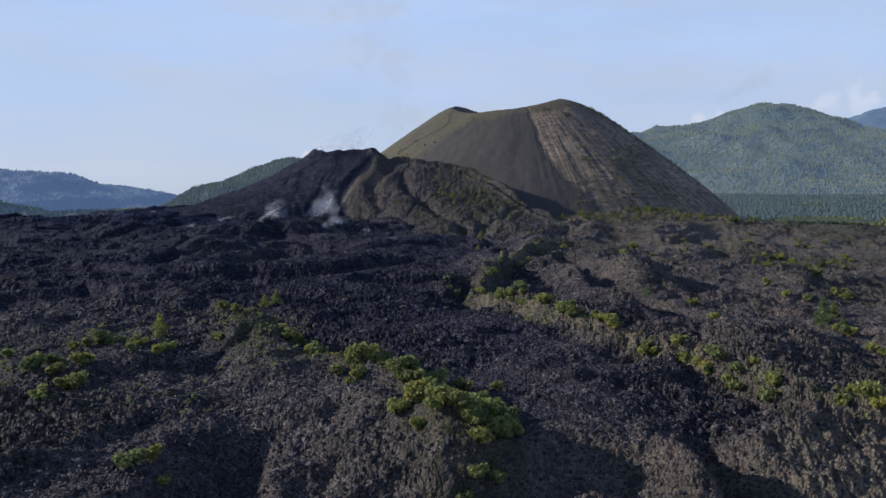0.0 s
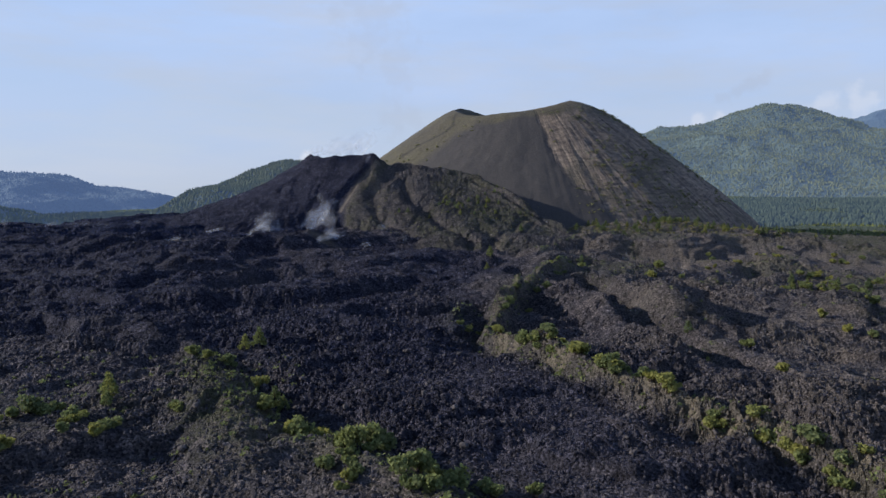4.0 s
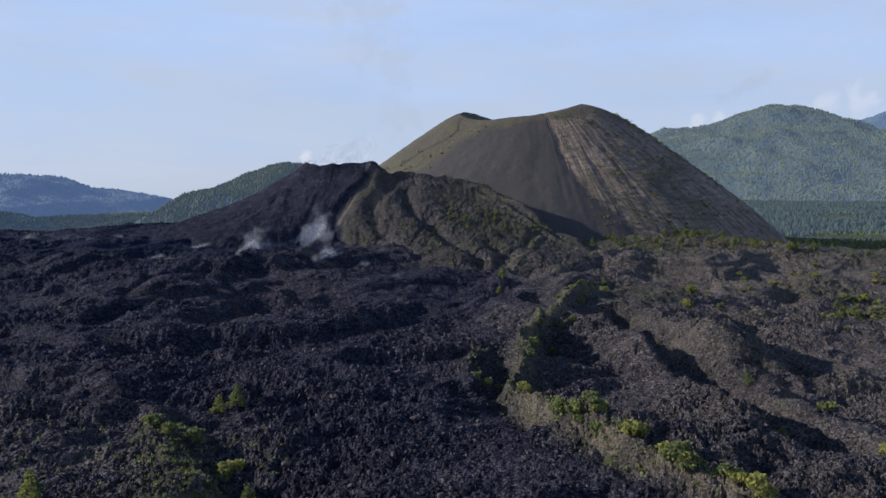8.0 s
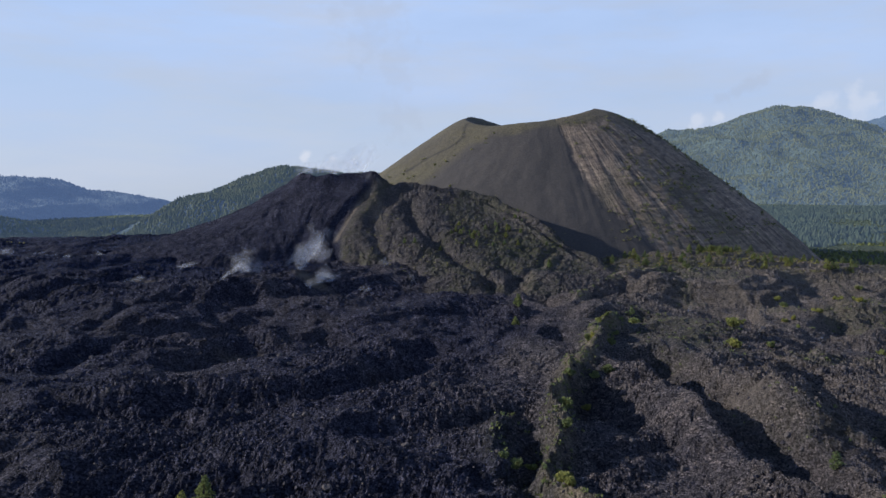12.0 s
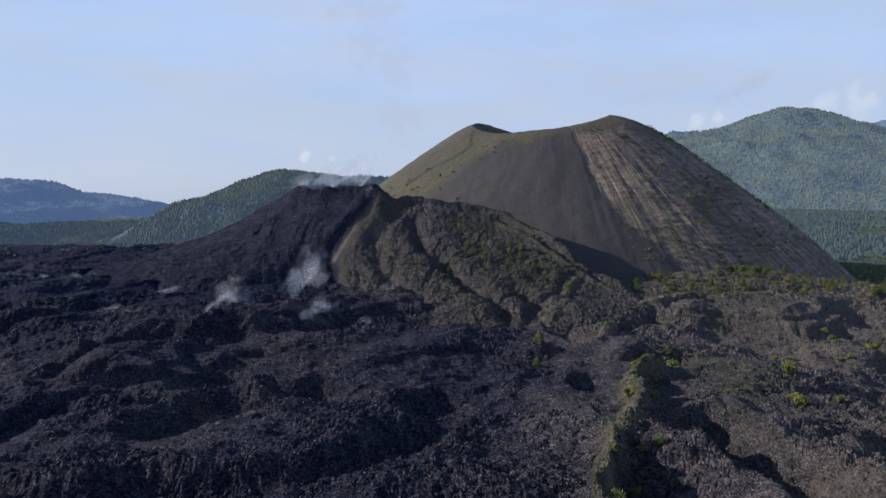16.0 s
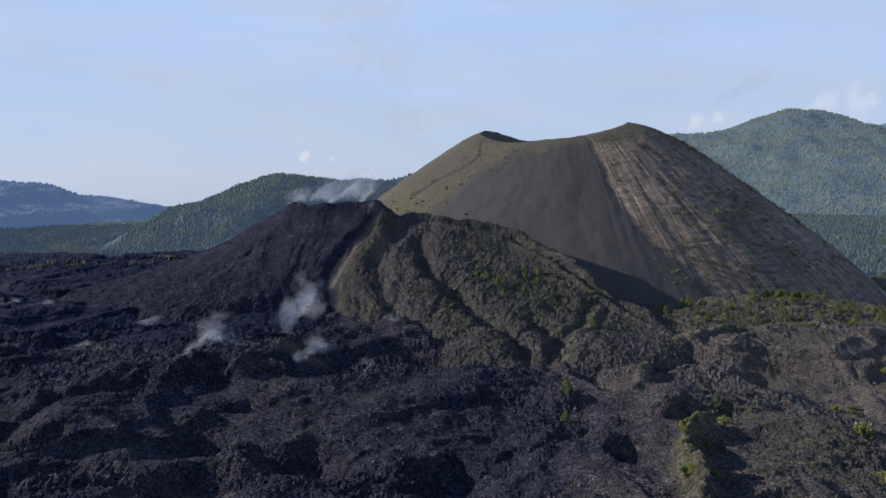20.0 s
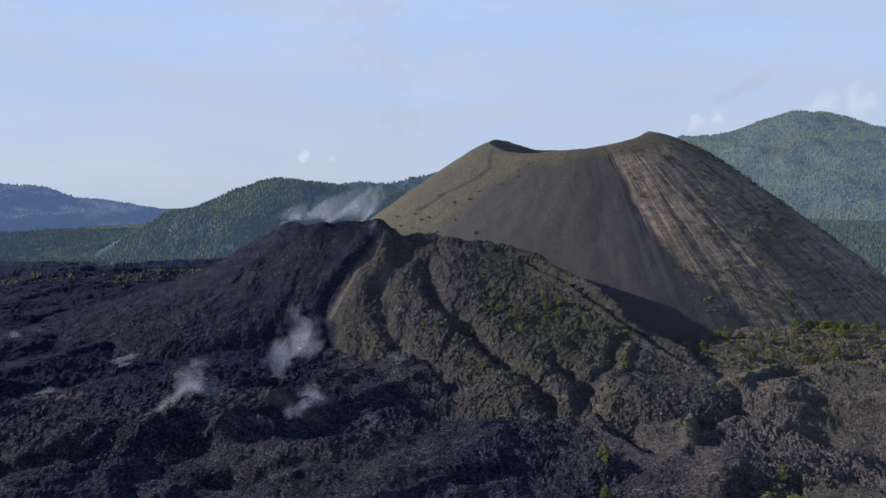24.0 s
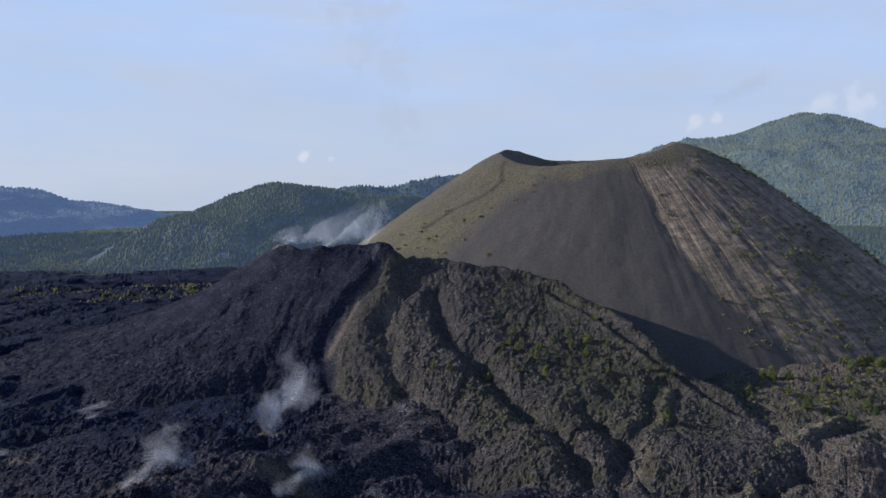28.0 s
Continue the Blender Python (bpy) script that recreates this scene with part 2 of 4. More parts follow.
def steam_material():
    m = bpy.data.materials.new("steam")
    m.use_nodes = True
    nt = m.node_tree
    nt.nodes.clear()
    out = nt.nodes.new("ShaderNodeOutputMaterial")
    mix, tr, df = nt.nodes.new("ShaderNodeMixShader"), nt.nodes.new("ShaderNodeBsdfTransparent"), nt.nodes.new("ShaderNodeBsdfDiffuse")
    df.inputs[0].default_value = (0.8, 0.82, 0.86, 1)
    tl = nt.nodes.new("ShaderNodeBsdfTranslucent")
    tl.inputs[0].default_value = (0.8, 0.82, 0.86, 1)
    half = nt.nodes.new("ShaderNodeMixShader")
    link(nt, df.outputs[0], half.inputs[1])
    link(nt, tl.outputs[0], half.inputs[2])
    n = noise_node(nt, 0.11, 4, 0.5, None, (1.0, 1.0, 0.8))
    n.inputs["Distortion"].default_value = 0.6
    billow = nt.nodes.new("ShaderNodeMath")
    billow.operation = "ADD"
    link(nt, n.outputs[0], billow.inputs[0])
    link(nt, attribute(nt, "fade"), billow.inputs[1])
    thin = nt.nodes.new("ShaderNodeMapRange")
    thin.inputs[1].default_value, thin.inputs[2].default_value, thin.inputs[3].default_value, thin.inputs[4].default_value = 0.92, 1.7, 0.0, 0.42
    link(nt, billow.outputs[0], thin.inputs[0])
    link(nt, thin.outputs[0], mix.inputs[0])
    link(nt, tr.outputs[0], mix.inputs[1])
    link(nt, half.outputs[0], mix.inputs[2])
    link(nt, mix.outputs[0], out.inputs[0])
    return m


LAVA = lava_material("lava rubble")
DOME = lava_material("dome lava", 0.7)
CONE = cone_material()
SHRUB = leaf_material("shrub leaves", (0.135, 0.165, 0.055), (0.240, 0.255, 0.095), 0.8, 0.4)
SCRUB = leaf_material("dry scrub leaves", (0.120, 0.130, 0.055), (0.200, 0.200, 0.090), 0.5, 0.4)
PINE = leaf_material("pine needles", (0.105, 0.140, 0.052), (0.185, 0.215, 0.090), 0.8, 0.5)
BARK = node_material("bark", 0.9)[0]
BARK.node_tree.nodes["Principled BSDF"].inputs["Base Color"].default_value = (0.07, 0.05, 0.035, 1)
# nearer woods and mountain too: last number is haze painted in as emission
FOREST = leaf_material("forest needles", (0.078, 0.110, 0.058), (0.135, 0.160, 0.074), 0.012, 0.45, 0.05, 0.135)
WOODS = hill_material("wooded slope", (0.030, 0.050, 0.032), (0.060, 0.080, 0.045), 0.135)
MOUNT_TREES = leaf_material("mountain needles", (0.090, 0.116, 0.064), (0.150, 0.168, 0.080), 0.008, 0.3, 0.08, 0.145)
# farthest slopes: bluer base colour and stronger emission, both standing for haze
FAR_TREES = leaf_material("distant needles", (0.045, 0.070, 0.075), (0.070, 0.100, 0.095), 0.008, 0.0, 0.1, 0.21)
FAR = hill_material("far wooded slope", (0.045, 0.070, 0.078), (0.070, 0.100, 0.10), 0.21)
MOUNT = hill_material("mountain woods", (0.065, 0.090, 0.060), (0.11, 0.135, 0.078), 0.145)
STEAM = steam_material()

# ---- shape helpers ----


def hashed(i, j, seed):
    h = (i.astype(np.int64) * 374761393 + j.astype(np.int64) * 668265263 + seed * 974634777) & 0xFFFFFFFF
    h = ((h ^ (h >> 13)) * 1274126177) & 0xFFFFFFFF
    return ((h ^ (h >> 16)) & 0xFFFFFF) / float(0x1000000)


def smooth(a, b, x):
    t = np.clip((x - a) / (b - a), 0, 1)
    return t * t * (3 - 2 * t)


def vnoise(x, y, seed=0):
    """Value noise, -1 to 1."""
    i, j = np.floor(x), np.floor(y)
    u, v = x - i, y - j
    u, v = u * u * u * (u * (6 * u - 15) + 10), v * v * v * (v * (6 * v - 15) + 10)
    a, b = hashed(i, j, seed), hashed(i + 1, j, seed)
    c, d = hashed(i, j + 1, seed), hashed(i + 1, j + 1, seed)
    return 2 * ((a * (1 - u) + b * u) * (1 - v) + (c * (1 - u) + d * u) * v) - 1


def fbm(x, y, size, octaves=4, gain=0.5, seed=0):
    total, amp = 0, 1.0
    for o in range(octaves):
        c, s = math.cos(o * 1.1 + 0.4), math.sin(o * 1.1 + 0.4)
        f = 2 ** o / size
        total = total + amp * vnoise((c * x - s * y) * f, (s * x + c * y) * f, seed + o * 17)
        amp *= gain
    return total


def blocks(x, y, size, seed=0):
    """Height of loose blocks, 0 to 1, each with a tilted top and a sharp edge."""
    x, y = x / size, y / size
    i, j = np.floor(x), np.floor(y)
    best = np.full(x.shape, 9.0)
    top = np.zeros(x.shape)
    for di in (-1, 0, 1):
        for dj in (-1, 0, 1):
            a, b = i + di, j + dj
            h, k, g = hashed(a, b, seed), hashed(a, b, seed + 1), hashed(a, b, seed + 2)
            dx, dy = x - a - h, y - b - k
            d = dx * dx + dy * dy
            t = g + 0.9 * (h - 0.5) * dx + 0.9 * (k - 0.5) * dy
            near = d < best
            best = np.where(near, d, best)
            top = np.where(near, t, top)
    return top - best * 0.9


def to_line(x, y, pts):
    """Distance to a chain of points, and on which side of it (left of its way: 1, right: -1, past its ends: near 0)."""
    best, side = np.full(x.shape, 1e9), np.zeros(x.shape)
    for (ax, ay), (bx, by) in zip(pts, pts[1:]):
        dx, dy = bx - ax, by - ay
        t = np.clip(((x - ax) * dx + (y - ay) * dy) / (dx * dx + dy * dy), 0, 1)
        ex, ey = x - ax - t * dx, y - ay - t * dy
        d = np.hypot(ex, ey)
        near = d < best
        best = np.where(near, d, best)
        side = np.where(near, (dx * ey - dy * ex) / (math.hypot(dx, dy) * np.maximum(d, 1e-6)), side)
    return best, side


def sided(side, left, right):
    return right + (left - right) * smooth(-0.5, 0.5, side)


def spot(x, y, cx, cy, rx, ry, turn=0.0):
    """A rounded hump, 1 in the middle, 0 outside."""
    c, s = math.cos(radians(turn)), math.sin(radians(turn))
    u, v = ((x - cx) * c + (y - cy) * s) / rx, (-(x - cx) * s + (y - cy) * c) / ry
    return np.exp(-(u * u + v * v) ** 1.5)


def smax(a, b, k):
    h = np.clip(0.5 + 0.5 * (a - b) / k, 0, 1)
    return b * (1 - h) + a * h + k * h * (1 - h)


def part(name, mesh, material, parent=None, label=""):
    """Links a mesh (or a bmesh) as one object under a thing."""
    if isinstance(mesh, bmesh.types.BMesh):
        me = bpy.data.meshes.new(name)
        mesh.to_mesh(me)
        mesh.free()
        mesh = me
    if material and not mesh.materials:
        mesh.materials.append(material)
    ob = new(name, mesh)
    ob.parent = parent
    return tagged(ob, label)


def mesh_of(name, verts, faces, material=None, shade=True):
    """A mesh from arrays: all faces with the same number of corners."""
    me = bpy.data.meshes.new(name)
    verts, faces = np.asarray(verts, np.float32), np.asarray(faces, np.int32)
    me.vertices.add(len(verts))
    me.vertices.foreach_set("co", verts.ravel())
    n, k = faces.shape
    me.loops.add(n * k)
    me.loops.foreach_set("vertex_index", faces.ravel())
    me.polygons.add(n)
    me.polygons.foreach_set("loop_start", np.arange(0, n * k, k, dtype=np.int32))
    me.polygons.foreach_set("use_smooth", np.full(n, shade))
    me.update(calc_edges=True)
    if material:
        me.materials.append(material)
    return me


def grid_faces(rows, cols, wrap=False):
    i, j = np.meshgrid(np.arange(rows - 1), np.arange(cols if wrap else cols - 1), indexing="ij")
    k = (j + 1) % cols
    return np.stack([i * cols + j, i * cols + k, (i + 1) * cols + k, (i + 1) * cols + j], -1).reshape(-1, 4)


def carry(me, name, values):
    values = np.asarray(values, np.float32)
    if values.ndim == 2:
        me.attributes.new(name, "FLOAT_VECTOR", "POINT").data.foreach_set("vector", values.ravel())
    else:
        me.attributes.new(name, "FLOAT", "POINT").data.foreach_set("value", values.ravel())


# ---- the lie of the land ----
# tan levee of the right-hand channel, from its head down to the camera
LEVEE_A = [(98, 622), (65, 560), (54, 514), (40, 488), (27, 436), (18, 390), (23, 366), (31, 332), (41, 308), (66, 284), (92, 250), (106, 218), (130, 195), (180, 170)]
# green levee of the left-hand channel
LEVEE_B = [(-100, 346), (-79, 300), (-64, 272), (-45, 255), (-28, 240), (-8, 222), (6, 200), (10, 178), (8, 168)]
LEVEE_A2 = [(9, 438), (2, 411), (8, 383)]
# where the flow ends and its scree falls towards the start of the flight
FRONT = [(-84, 90), (-74, 135), (-66, 160), (-58, 192), (-30, 210), (-9, 192), (5, 184), (17, 184), (34, 184), (50, 181), (60, 172), (70, 191), (86, 185), (107, 192), (150, 190), (210, 180)]
HOOK = [(165, 770), (157, 762), (115, 729), (95, 712), (81, 681), (76, 660)]
VALLEY = [(82, 512), (86, 488), (94, 450), (95, 415), (99, 386), (104, 360), (114, 336)]
LOBE_R = [(330, 590), (318, 665), (271, 700), (215, 700), (165, 712)]
FURROWS = ([(-302, 671), (-267, 709), (-230, 746)], [(-216, 580), (-213, 631), (-147, 653)], [(-196, 504), (-189, 522), (-180, 545)], [(-137, 514), (-114, 542)],
           [(-250, 480), (-190, 450), (-120, 440)], [(-200, 410), (-140, 385), (-60, 400)], [(-120, 455), (-60, 470), (-20, 520)], [(-310, 560), (-260, 590)], [(-170, 350), (-120, 352)])
TRENCH = [(-215, 374), (-180, 376), (-111, 398), (-70, 412)]
GULLIES = ([(-80, 890), (-99, 856), (-112, 822), (-109, 800), (-104, 782)], [(-70, 876), (-77, 835), (-71, 800), (-56, 775), (-35, 745)],
           [(-48, 870), (-38, 834), (-18, 800), (-10, 780), (10, 742), (28, 706)], [(26, 762), (45, 737), (42, 705)], [(-150, 882), (-190, 855), (-232, 834)])


BANK = [(80, 786), (66, 750), (46, 718), (38, 703)]


def bank(x, y):
    """A pair of low tan banks with a furrow between them, at the foot of the dome."""
    d, side = to_line(x, y, BANK)
    return 1.2 * np.exp(-(d / 2.2) ** 2) - sided(side, 0.5, 1.2) * np.exp(-((d - 6) / 3) ** 2) + 0.7 * np.exp(-((d - 11) / 3) ** 2)


def base_height(x, y):
    z = 9 - 9 * smooth(80, 260, x) * smooth(300, 600, y) * (1 - smooth(700, 850, y)) + 20 * smooth(560, 860, y) + 8 * smooth(560, 680, y) * smooth(40, -60, x)
    z = z - 112 * np.clip((y - 1080) / 1500, 0, 1) * smooth(400, 0, x)
    z = z - 14 * smooth(-180, -330, x) * smooth(750, 950, y)
    z = z - 32 * smooth(680, 1000, y) * smooth(230, 450, x)
    z = z - 18 * smooth(-250, -700, x) * smooth(300, 900, y)
    return np.maximum(z, -100 + 4 * fbm(x, y, 300, 2))


def rough_mask(x, y):
    """1 on the lava field, 0 out on the old ground."""
    edge = 1000 - 0.1 * x + 760 * smooth(-120, -330, x)
    flow = spot(x, y, -700, 2110, 520, 110, -6)    # a tongue of black lava in the far forest
    return np.maximum(1 - np.maximum(smooth(edge, edge + 130, y + 30 * fbm(x, y, 90, 2, 0.5, 19)), smooth(900, 1400, np.abs(x))), 0.45 * smooth(0.4, 0.6, flow))


def land(x, y, fine=True):
    """Height of the lava field."""
    wx, wy = x + 4.5 * fbm(x, y, 30, 3, 0.5, 91), y + 4.5 * fbm(x, y, 30, 3, 0.5, 92)
    z = base_height(x, y)
    r = rough_mask(x, y)
    z = z - 3.5 * r
    toe = smooth(610, 770, y) * smooth(-330, -230, x) * smooth(150, 100, x)   # the ground that the dome stands on
    z = z - 6.5 * toe
    calm = r * (1 - 0.7 * smooth(720, 790, y) * smooth(90, 150, x)) * (1 - 0.6 * toe)
    # broad flow lobes with steep fronts
    z = z + calm * 4.5 * fbm(wx, wy, 95, 3, 0.5, 3)
    lobe = fbm(wx * 0.8, wy * 1.3, 120, 2, 0.5, 7)
    z = z + calm * 5 * smooth(-0.05, 0.12, lobe) * smooth(350, 520, y) + calm * 3 * smooth(0.25, 0.35, lobe)
    # pressure ridges and hummocks with steep sides
    west = smooth(70, -20, x)
    fold = 1 - 2 * np.abs(fbm(wx * 0.9 + 0.5 * wy, wy * 0.7 - 0.3 * wx, 44, 3, 0.5, 23))
    drawn = 1 - 2 * np.abs(fbm((0.82 * wx + 0.57 * wy) / 3.4, 0.82 * wy - 0.57 * wx, 26, 3, 0.5, 26))   # long folds across the flow
    fold = fold + west * (drawn - fold)
    z = z + calm * (2.8 - 0.9 * west) * (1 - 0.45 * smooth(500, 570, y) * (1 - west)) * (np.maximum(fold, 0) ** 2 - 0.3) * (0.55 + 0.45 * smooth(-0.3, 0.4, fbm(x, y, 130, 2, 0.5, 24)))
    hum = fbm(wx, wy, 34, 2, 0.5, 25)
    z = z + calm * (1.7 * smooth(0.05, 0.2, hum) - 1.6 * smooth(-0.2, -0.45, hum)) * smooth(215, 260, y) * (1 - 0.55 * west) * (1 - 0.6 * smooth(500, 570, y))
    # ropes and furrows drawn out along the flow
    bu, bv = wx * 0.94 + wy * 0.34, -wx * 0.34 + wy * 0.94
    band = 1 - np.abs(fbm(bu / 3.2, bv, 30, 3, 0.5, 13)) * 2
    z = z + r * 2.6 * band * smooth(60, -20, x) * smooth(300, 380, y) + r * 1.5 * band * smooth(0, 90, x)
    # levees and ridges
    d, side = to_line(wx, wy, LEVEE_A)
    crag = 1 - smooth(370, 430, y) * (0.30 - 0.55 * fbm(x, y, 22, 2, 0.5, 94))
    z = z + (3.2 + 2.8 * smooth(285, 340, y) + 2.6 * smooth(390, 430, y)) * crag * np.exp(-(d / (4.2 - 0.9 * smooth(320, 350, y))) ** 2) * smooth(640, 560, y) + sided(side, -3.2, -2.0) * smooth(0, 11, d) * np.exp(-((d - 9) / 12) ** 2)
    d2, side2 = to_line(wx, wy, LEVEE_B)
    z = z + 4.0 * np.exp(-(d2 / 8.0) ** 2) + sided(side2, -3.0, 3.0) * smooth(0, 7, d2) * np.exp(-(d2 / 32) ** 2)
    d3, _ = to_line(wx, wy, LEVEE_A2)
    z = z + 3.5 * np.exp(-(d3 / 5) ** 2)
    d4, side4 = to_line(wx, wy, FRONT)
    z = z + 1.2 * np.exp(-(d4 / 5) ** 2) - sided(side4, 0, 1) * np.minimum(24, 0.62 * np.maximum(0, d4 - 1)) * smooth(222, 196, y)
    d5, side5 = to_line(wx, wy, HOOK)
    z = z + 4.0 * np.exp(-(d5 / 4.0) ** 2) - sided(side5, 3.0, 0) * smooth(0, 5, d5) * np.exp(-((d5 - 9) / 6) ** 2)
    d6, side6 = to_line(wx, wy, VALLEY)
    z = z - (7.0 + 4.0 * smooth(400, 460, y)) * np.exp(-(d6 / 11) ** 2) + sided(side6, 4.0, 6.0) * smooth(6, 16, d6) * np.exp(-((d6 - 16) / 14) ** 2)
    d7, side7 = to_line(wx, wy, LOBE_R)
    z = z + sided(side7, -1, 1) * 1.8 * smooth(0, 8, d7) * np.exp(-(d7 / 70) ** 2)
    d9, _ = to_line(wx, wy, TRENCH)
    z = z - 5.5 * np.exp(-(d9 / 13) ** 2)
    for line in FURROWS:
        d8, side8 = to_line(wx, wy, line)
        z = z - 3.2 * np.exp(-(d8 / 8) ** 2) + sided(side8, 2.6, 0) * smooth(4, 12, d8) * np.exp(-((d8 - 12) / 12) ** 2)
    # pits, hollows and mounds
    for cx, cy, rx, ry, turn, dz in ((75, 162, 10, 26, 8, -12), (58, 163, 8, 24, 12, 4), (102, 184, 20, 20, 0, 6), (-54, 168, 12, 28, 0, -11), (-33, 172, 15, 24, 0, 4), (-66, 262, 13, 36, 18, 5.5), (-44, 262, 7, 26, 18, -3),
                                     (54, 450, 18, 42, 12, -8), (15, 404, 5, 22, 5, -3.5), (148, 431, 13, 13, 0, -11), (122, 440, 20, 30, 0, 5), (147, 484, 12, 8, 0, -6), (181, 577, 20, 8, 0, -5),
                                     (57, 690, 8, 24, 12, -10), (152, 688, 12, 9, 0, -5), (91, 619, 17, 9, 0, -9), (50, 577, 8, 14, 0, -8), (240, 640, 12, 24, -40, -6),
                                     (-87, 570, 15, 20, 0, -10), (-121, 631, 14, 9, 0, -7), (-125, 588, 14, 9, 0, -7), (-108, 570, 8, 12, 0, 5), (-27, 551, 16, 26, -20, -8), (-40, 497, 18, 14, 0, -6), (-34, 709, 26, 9, 0, -7), (16, 719, 18, 8, -20, -6),
                                     (-199, 600, 26, 22, 0, 5), (-83, 622, 26, 14, 0, 5), (32, 650, 10, 10, 0, 7), (-190, 640, 40, 12, 10, -4), (-120, 700, 26, 16, 0, 4), (200, 470, 40, 16, -20, 5), (230, 540, 22, 14, 0, -6)):
        z = z + dz * spot(wx, wy, cx, cy, rx, ry, turn)
    z = z + bank(wx, wy) + r * 1.1 * fbm(x, y, 17, 3, 0.55, 21)
    if fine:
        rub = 0.35 + 0.75 * smooth(-0.4, 0.5, fbm(x, y, 60, 2, 0.5, 33))
        rub = rub * r * (1 + 0.9 * np.exp(-(d / 5) ** 2))
        near = smooth(440, 300, y)    # coarser, spikier clinker down the channel
        # clinker: broken crests a few metres across
        crest = 1 - 2 * np.abs(vnoise(wx / 5.5, wy / 5.5, 63)) + 0.6 * (1 - 2 * np.abs(vnoise(x / 2.7, y / 2.7, 64)))
        z = z + 0.6 * rub * crest
        z = z + rub * (0.6 * blocks(wx, wy, 8.0, 41) + (0.45 + 0.55 * near) * blocks(x + 0.4 * wy, y, 2.6, 51) + (0.45 + 0.35 * near) * blocks(x, y + 0.3 * wx, 1.2, 55) + 0.3 * vnoise(x / 0.6, y / 0.6, 61))
    return z


def make_ground():
    u_in = np.linspace(-0.63, 0.63, 980)
    u_out = 0.63 + np.cumsum(0.004 * 1.17 ** np.arange(1, 40) * 1.15)
    u = np.concatenate([-u_out[::-1], u_in, u_out])
    y, ys = 100.0, []
    while y < 1500:
        ys.append(y)
        y += 0.0026 * y + 0.05
    while y < 2600:
        ys.append(y)
        y += 0.007 * y
    while y < 5200:
        ys.append(y)
        y += 0.02 * y
    back = 100 - np.cumsum(2.0 * 1.16 ** np.arange(1, 40))
    v = np.concatenate([back[::-1], ys])
    U, V = np.meshgrid(u, v)
    X, Y = U * (np.maximum(V, 100) + 40), V
    Z = land(X, Y)
    me = mesh_of("ground", np.stack([X, Y, Z], -1).reshape(-1, 3), grid_faces(len(v), len(u)), LAVA, shade=False)
    d, _ = to_line(X, Y, LEVEE_A)
    d2, _ = to_line(X, Y, LEVEE_B)
    d3, _ = to_line(X, Y, LEVEE_A2)
    patch = smooth(0.1, 0.6, fbm(X, Y, 60, 3, 0.5, 71))
    moss = 0.4 * np.exp(-(d / 7) ** 2) + 0.9 * np.exp(-(d2 / 10) ** 2) + 0.3 * np.exp(-(d3 / 8) ** 2)
    moss = moss + (0.3 + 0.3 * smooth(420, 560, Y)) * patch * smooth(60, 140, X) + 0.30 * patch * smooth(-60, -110, X) * smooth(400, 330, Y)
    moss = moss + 0.9 * spot(X, Y, -70, 268, 13, 36, 18) + 0.7 * spot(X, Y, 2, 196, 14, 30) + 0.2 * spot(X, Y, 100, 560, 50, 70) + (1 - rough_mask(X, Y)) * 1.0
    moss = moss + 0.7 * smooth(300, 430, X) * smooth(600, 760, Y) * smooth(-0.4, 0.2, fbm(X, Y, 40, 3, 0.5, 74))
    moss = moss + 0.6 * smooth(730, 800, Y) * smooth(100, 170, X) * smooth(-0.2, 0.3, fbm(X, Y, 30, 3, 0.5, 73))
    stony = 0.25 + 0.85 * smooth(-0.35, 0.35, fbm(X, Y, 7, 3, 0.6, 78))
    dust_haze = stony * np.exp(-(d / 4.2) ** 2) + 0.3 * spot(X, Y, -62, 255, 9, 26, 18) + 0.09 * smooth(20, 120, X) + 0.8 * spot(X, Y, 106, 172, 24, 26) + 0.12 * spot(X, Y, 34, 165, 40, 30)
    dust_haze = dust_haze + 0.16 * smooth(0.2, 0.7, fbm(X, Y, 45, 3, 0.5, 77)) + 0.15 * spot(X, Y, 118, 470, 24, 45) + 0.7 * np.exp(-(to_line(X, Y, BANK)[0] / 3) ** 2) + 0.5 * np.exp(-(to_line(X, Y, HOOK)[0] / 3.5) ** 2)
    carry(me, "moss", np.clip(moss, 0, 1).ravel())
    _, side4 = to_line(X, Y, FRONT)
    # the term rising past y 560 lightens the far field in place of haze
    dust_haze = dust_haze + 0.13 * smooth(90, 170, X) + 0.20 * smooth(560, 700, Y) * smooth(20, 90, X) + 0.12 * smooth(260, 215, Y) + 0.14 * sided(side4, 0, 1) * smooth(225, 200, Y) * smooth(-70, -10, X)
    dust_haze = dust_haze * rough_mask(X, Y)
    _, side_a = to_line(X, Y, LEVEE_A)
    _, side_b = to_line(X, Y, LEVEE_B)
    channel = sided(side_a, 0, 1) * sided(side_b, 1, 0) * smooth(440, 380, Y) * smooth(-80, -40, X) * smooth(5, 14, np.minimum(d, d2)) * smooth(184, 204, Y)
    fresh_hazed = np.clip(0.75 * channel + smooth(50, -40, X + 15 * fbm(X, Y, 60, 3, 0.5, 79) - 34 * smooth(500, 570, Y)) * smooth(280, 380, Y + 0.3 * X) * rough_mask(X, Y), 0, 1)
    fresh_hazed = fresh_hazed * (0.62 + 0.38 * np.maximum(0.3 * smooth(-130, -240, X), smooth(690, 750, Y)))
    fresh_hazed = fresh_hazed * (1 - 0.7 * smooth(690, 750, Y) * smooth(-125, -85, X))
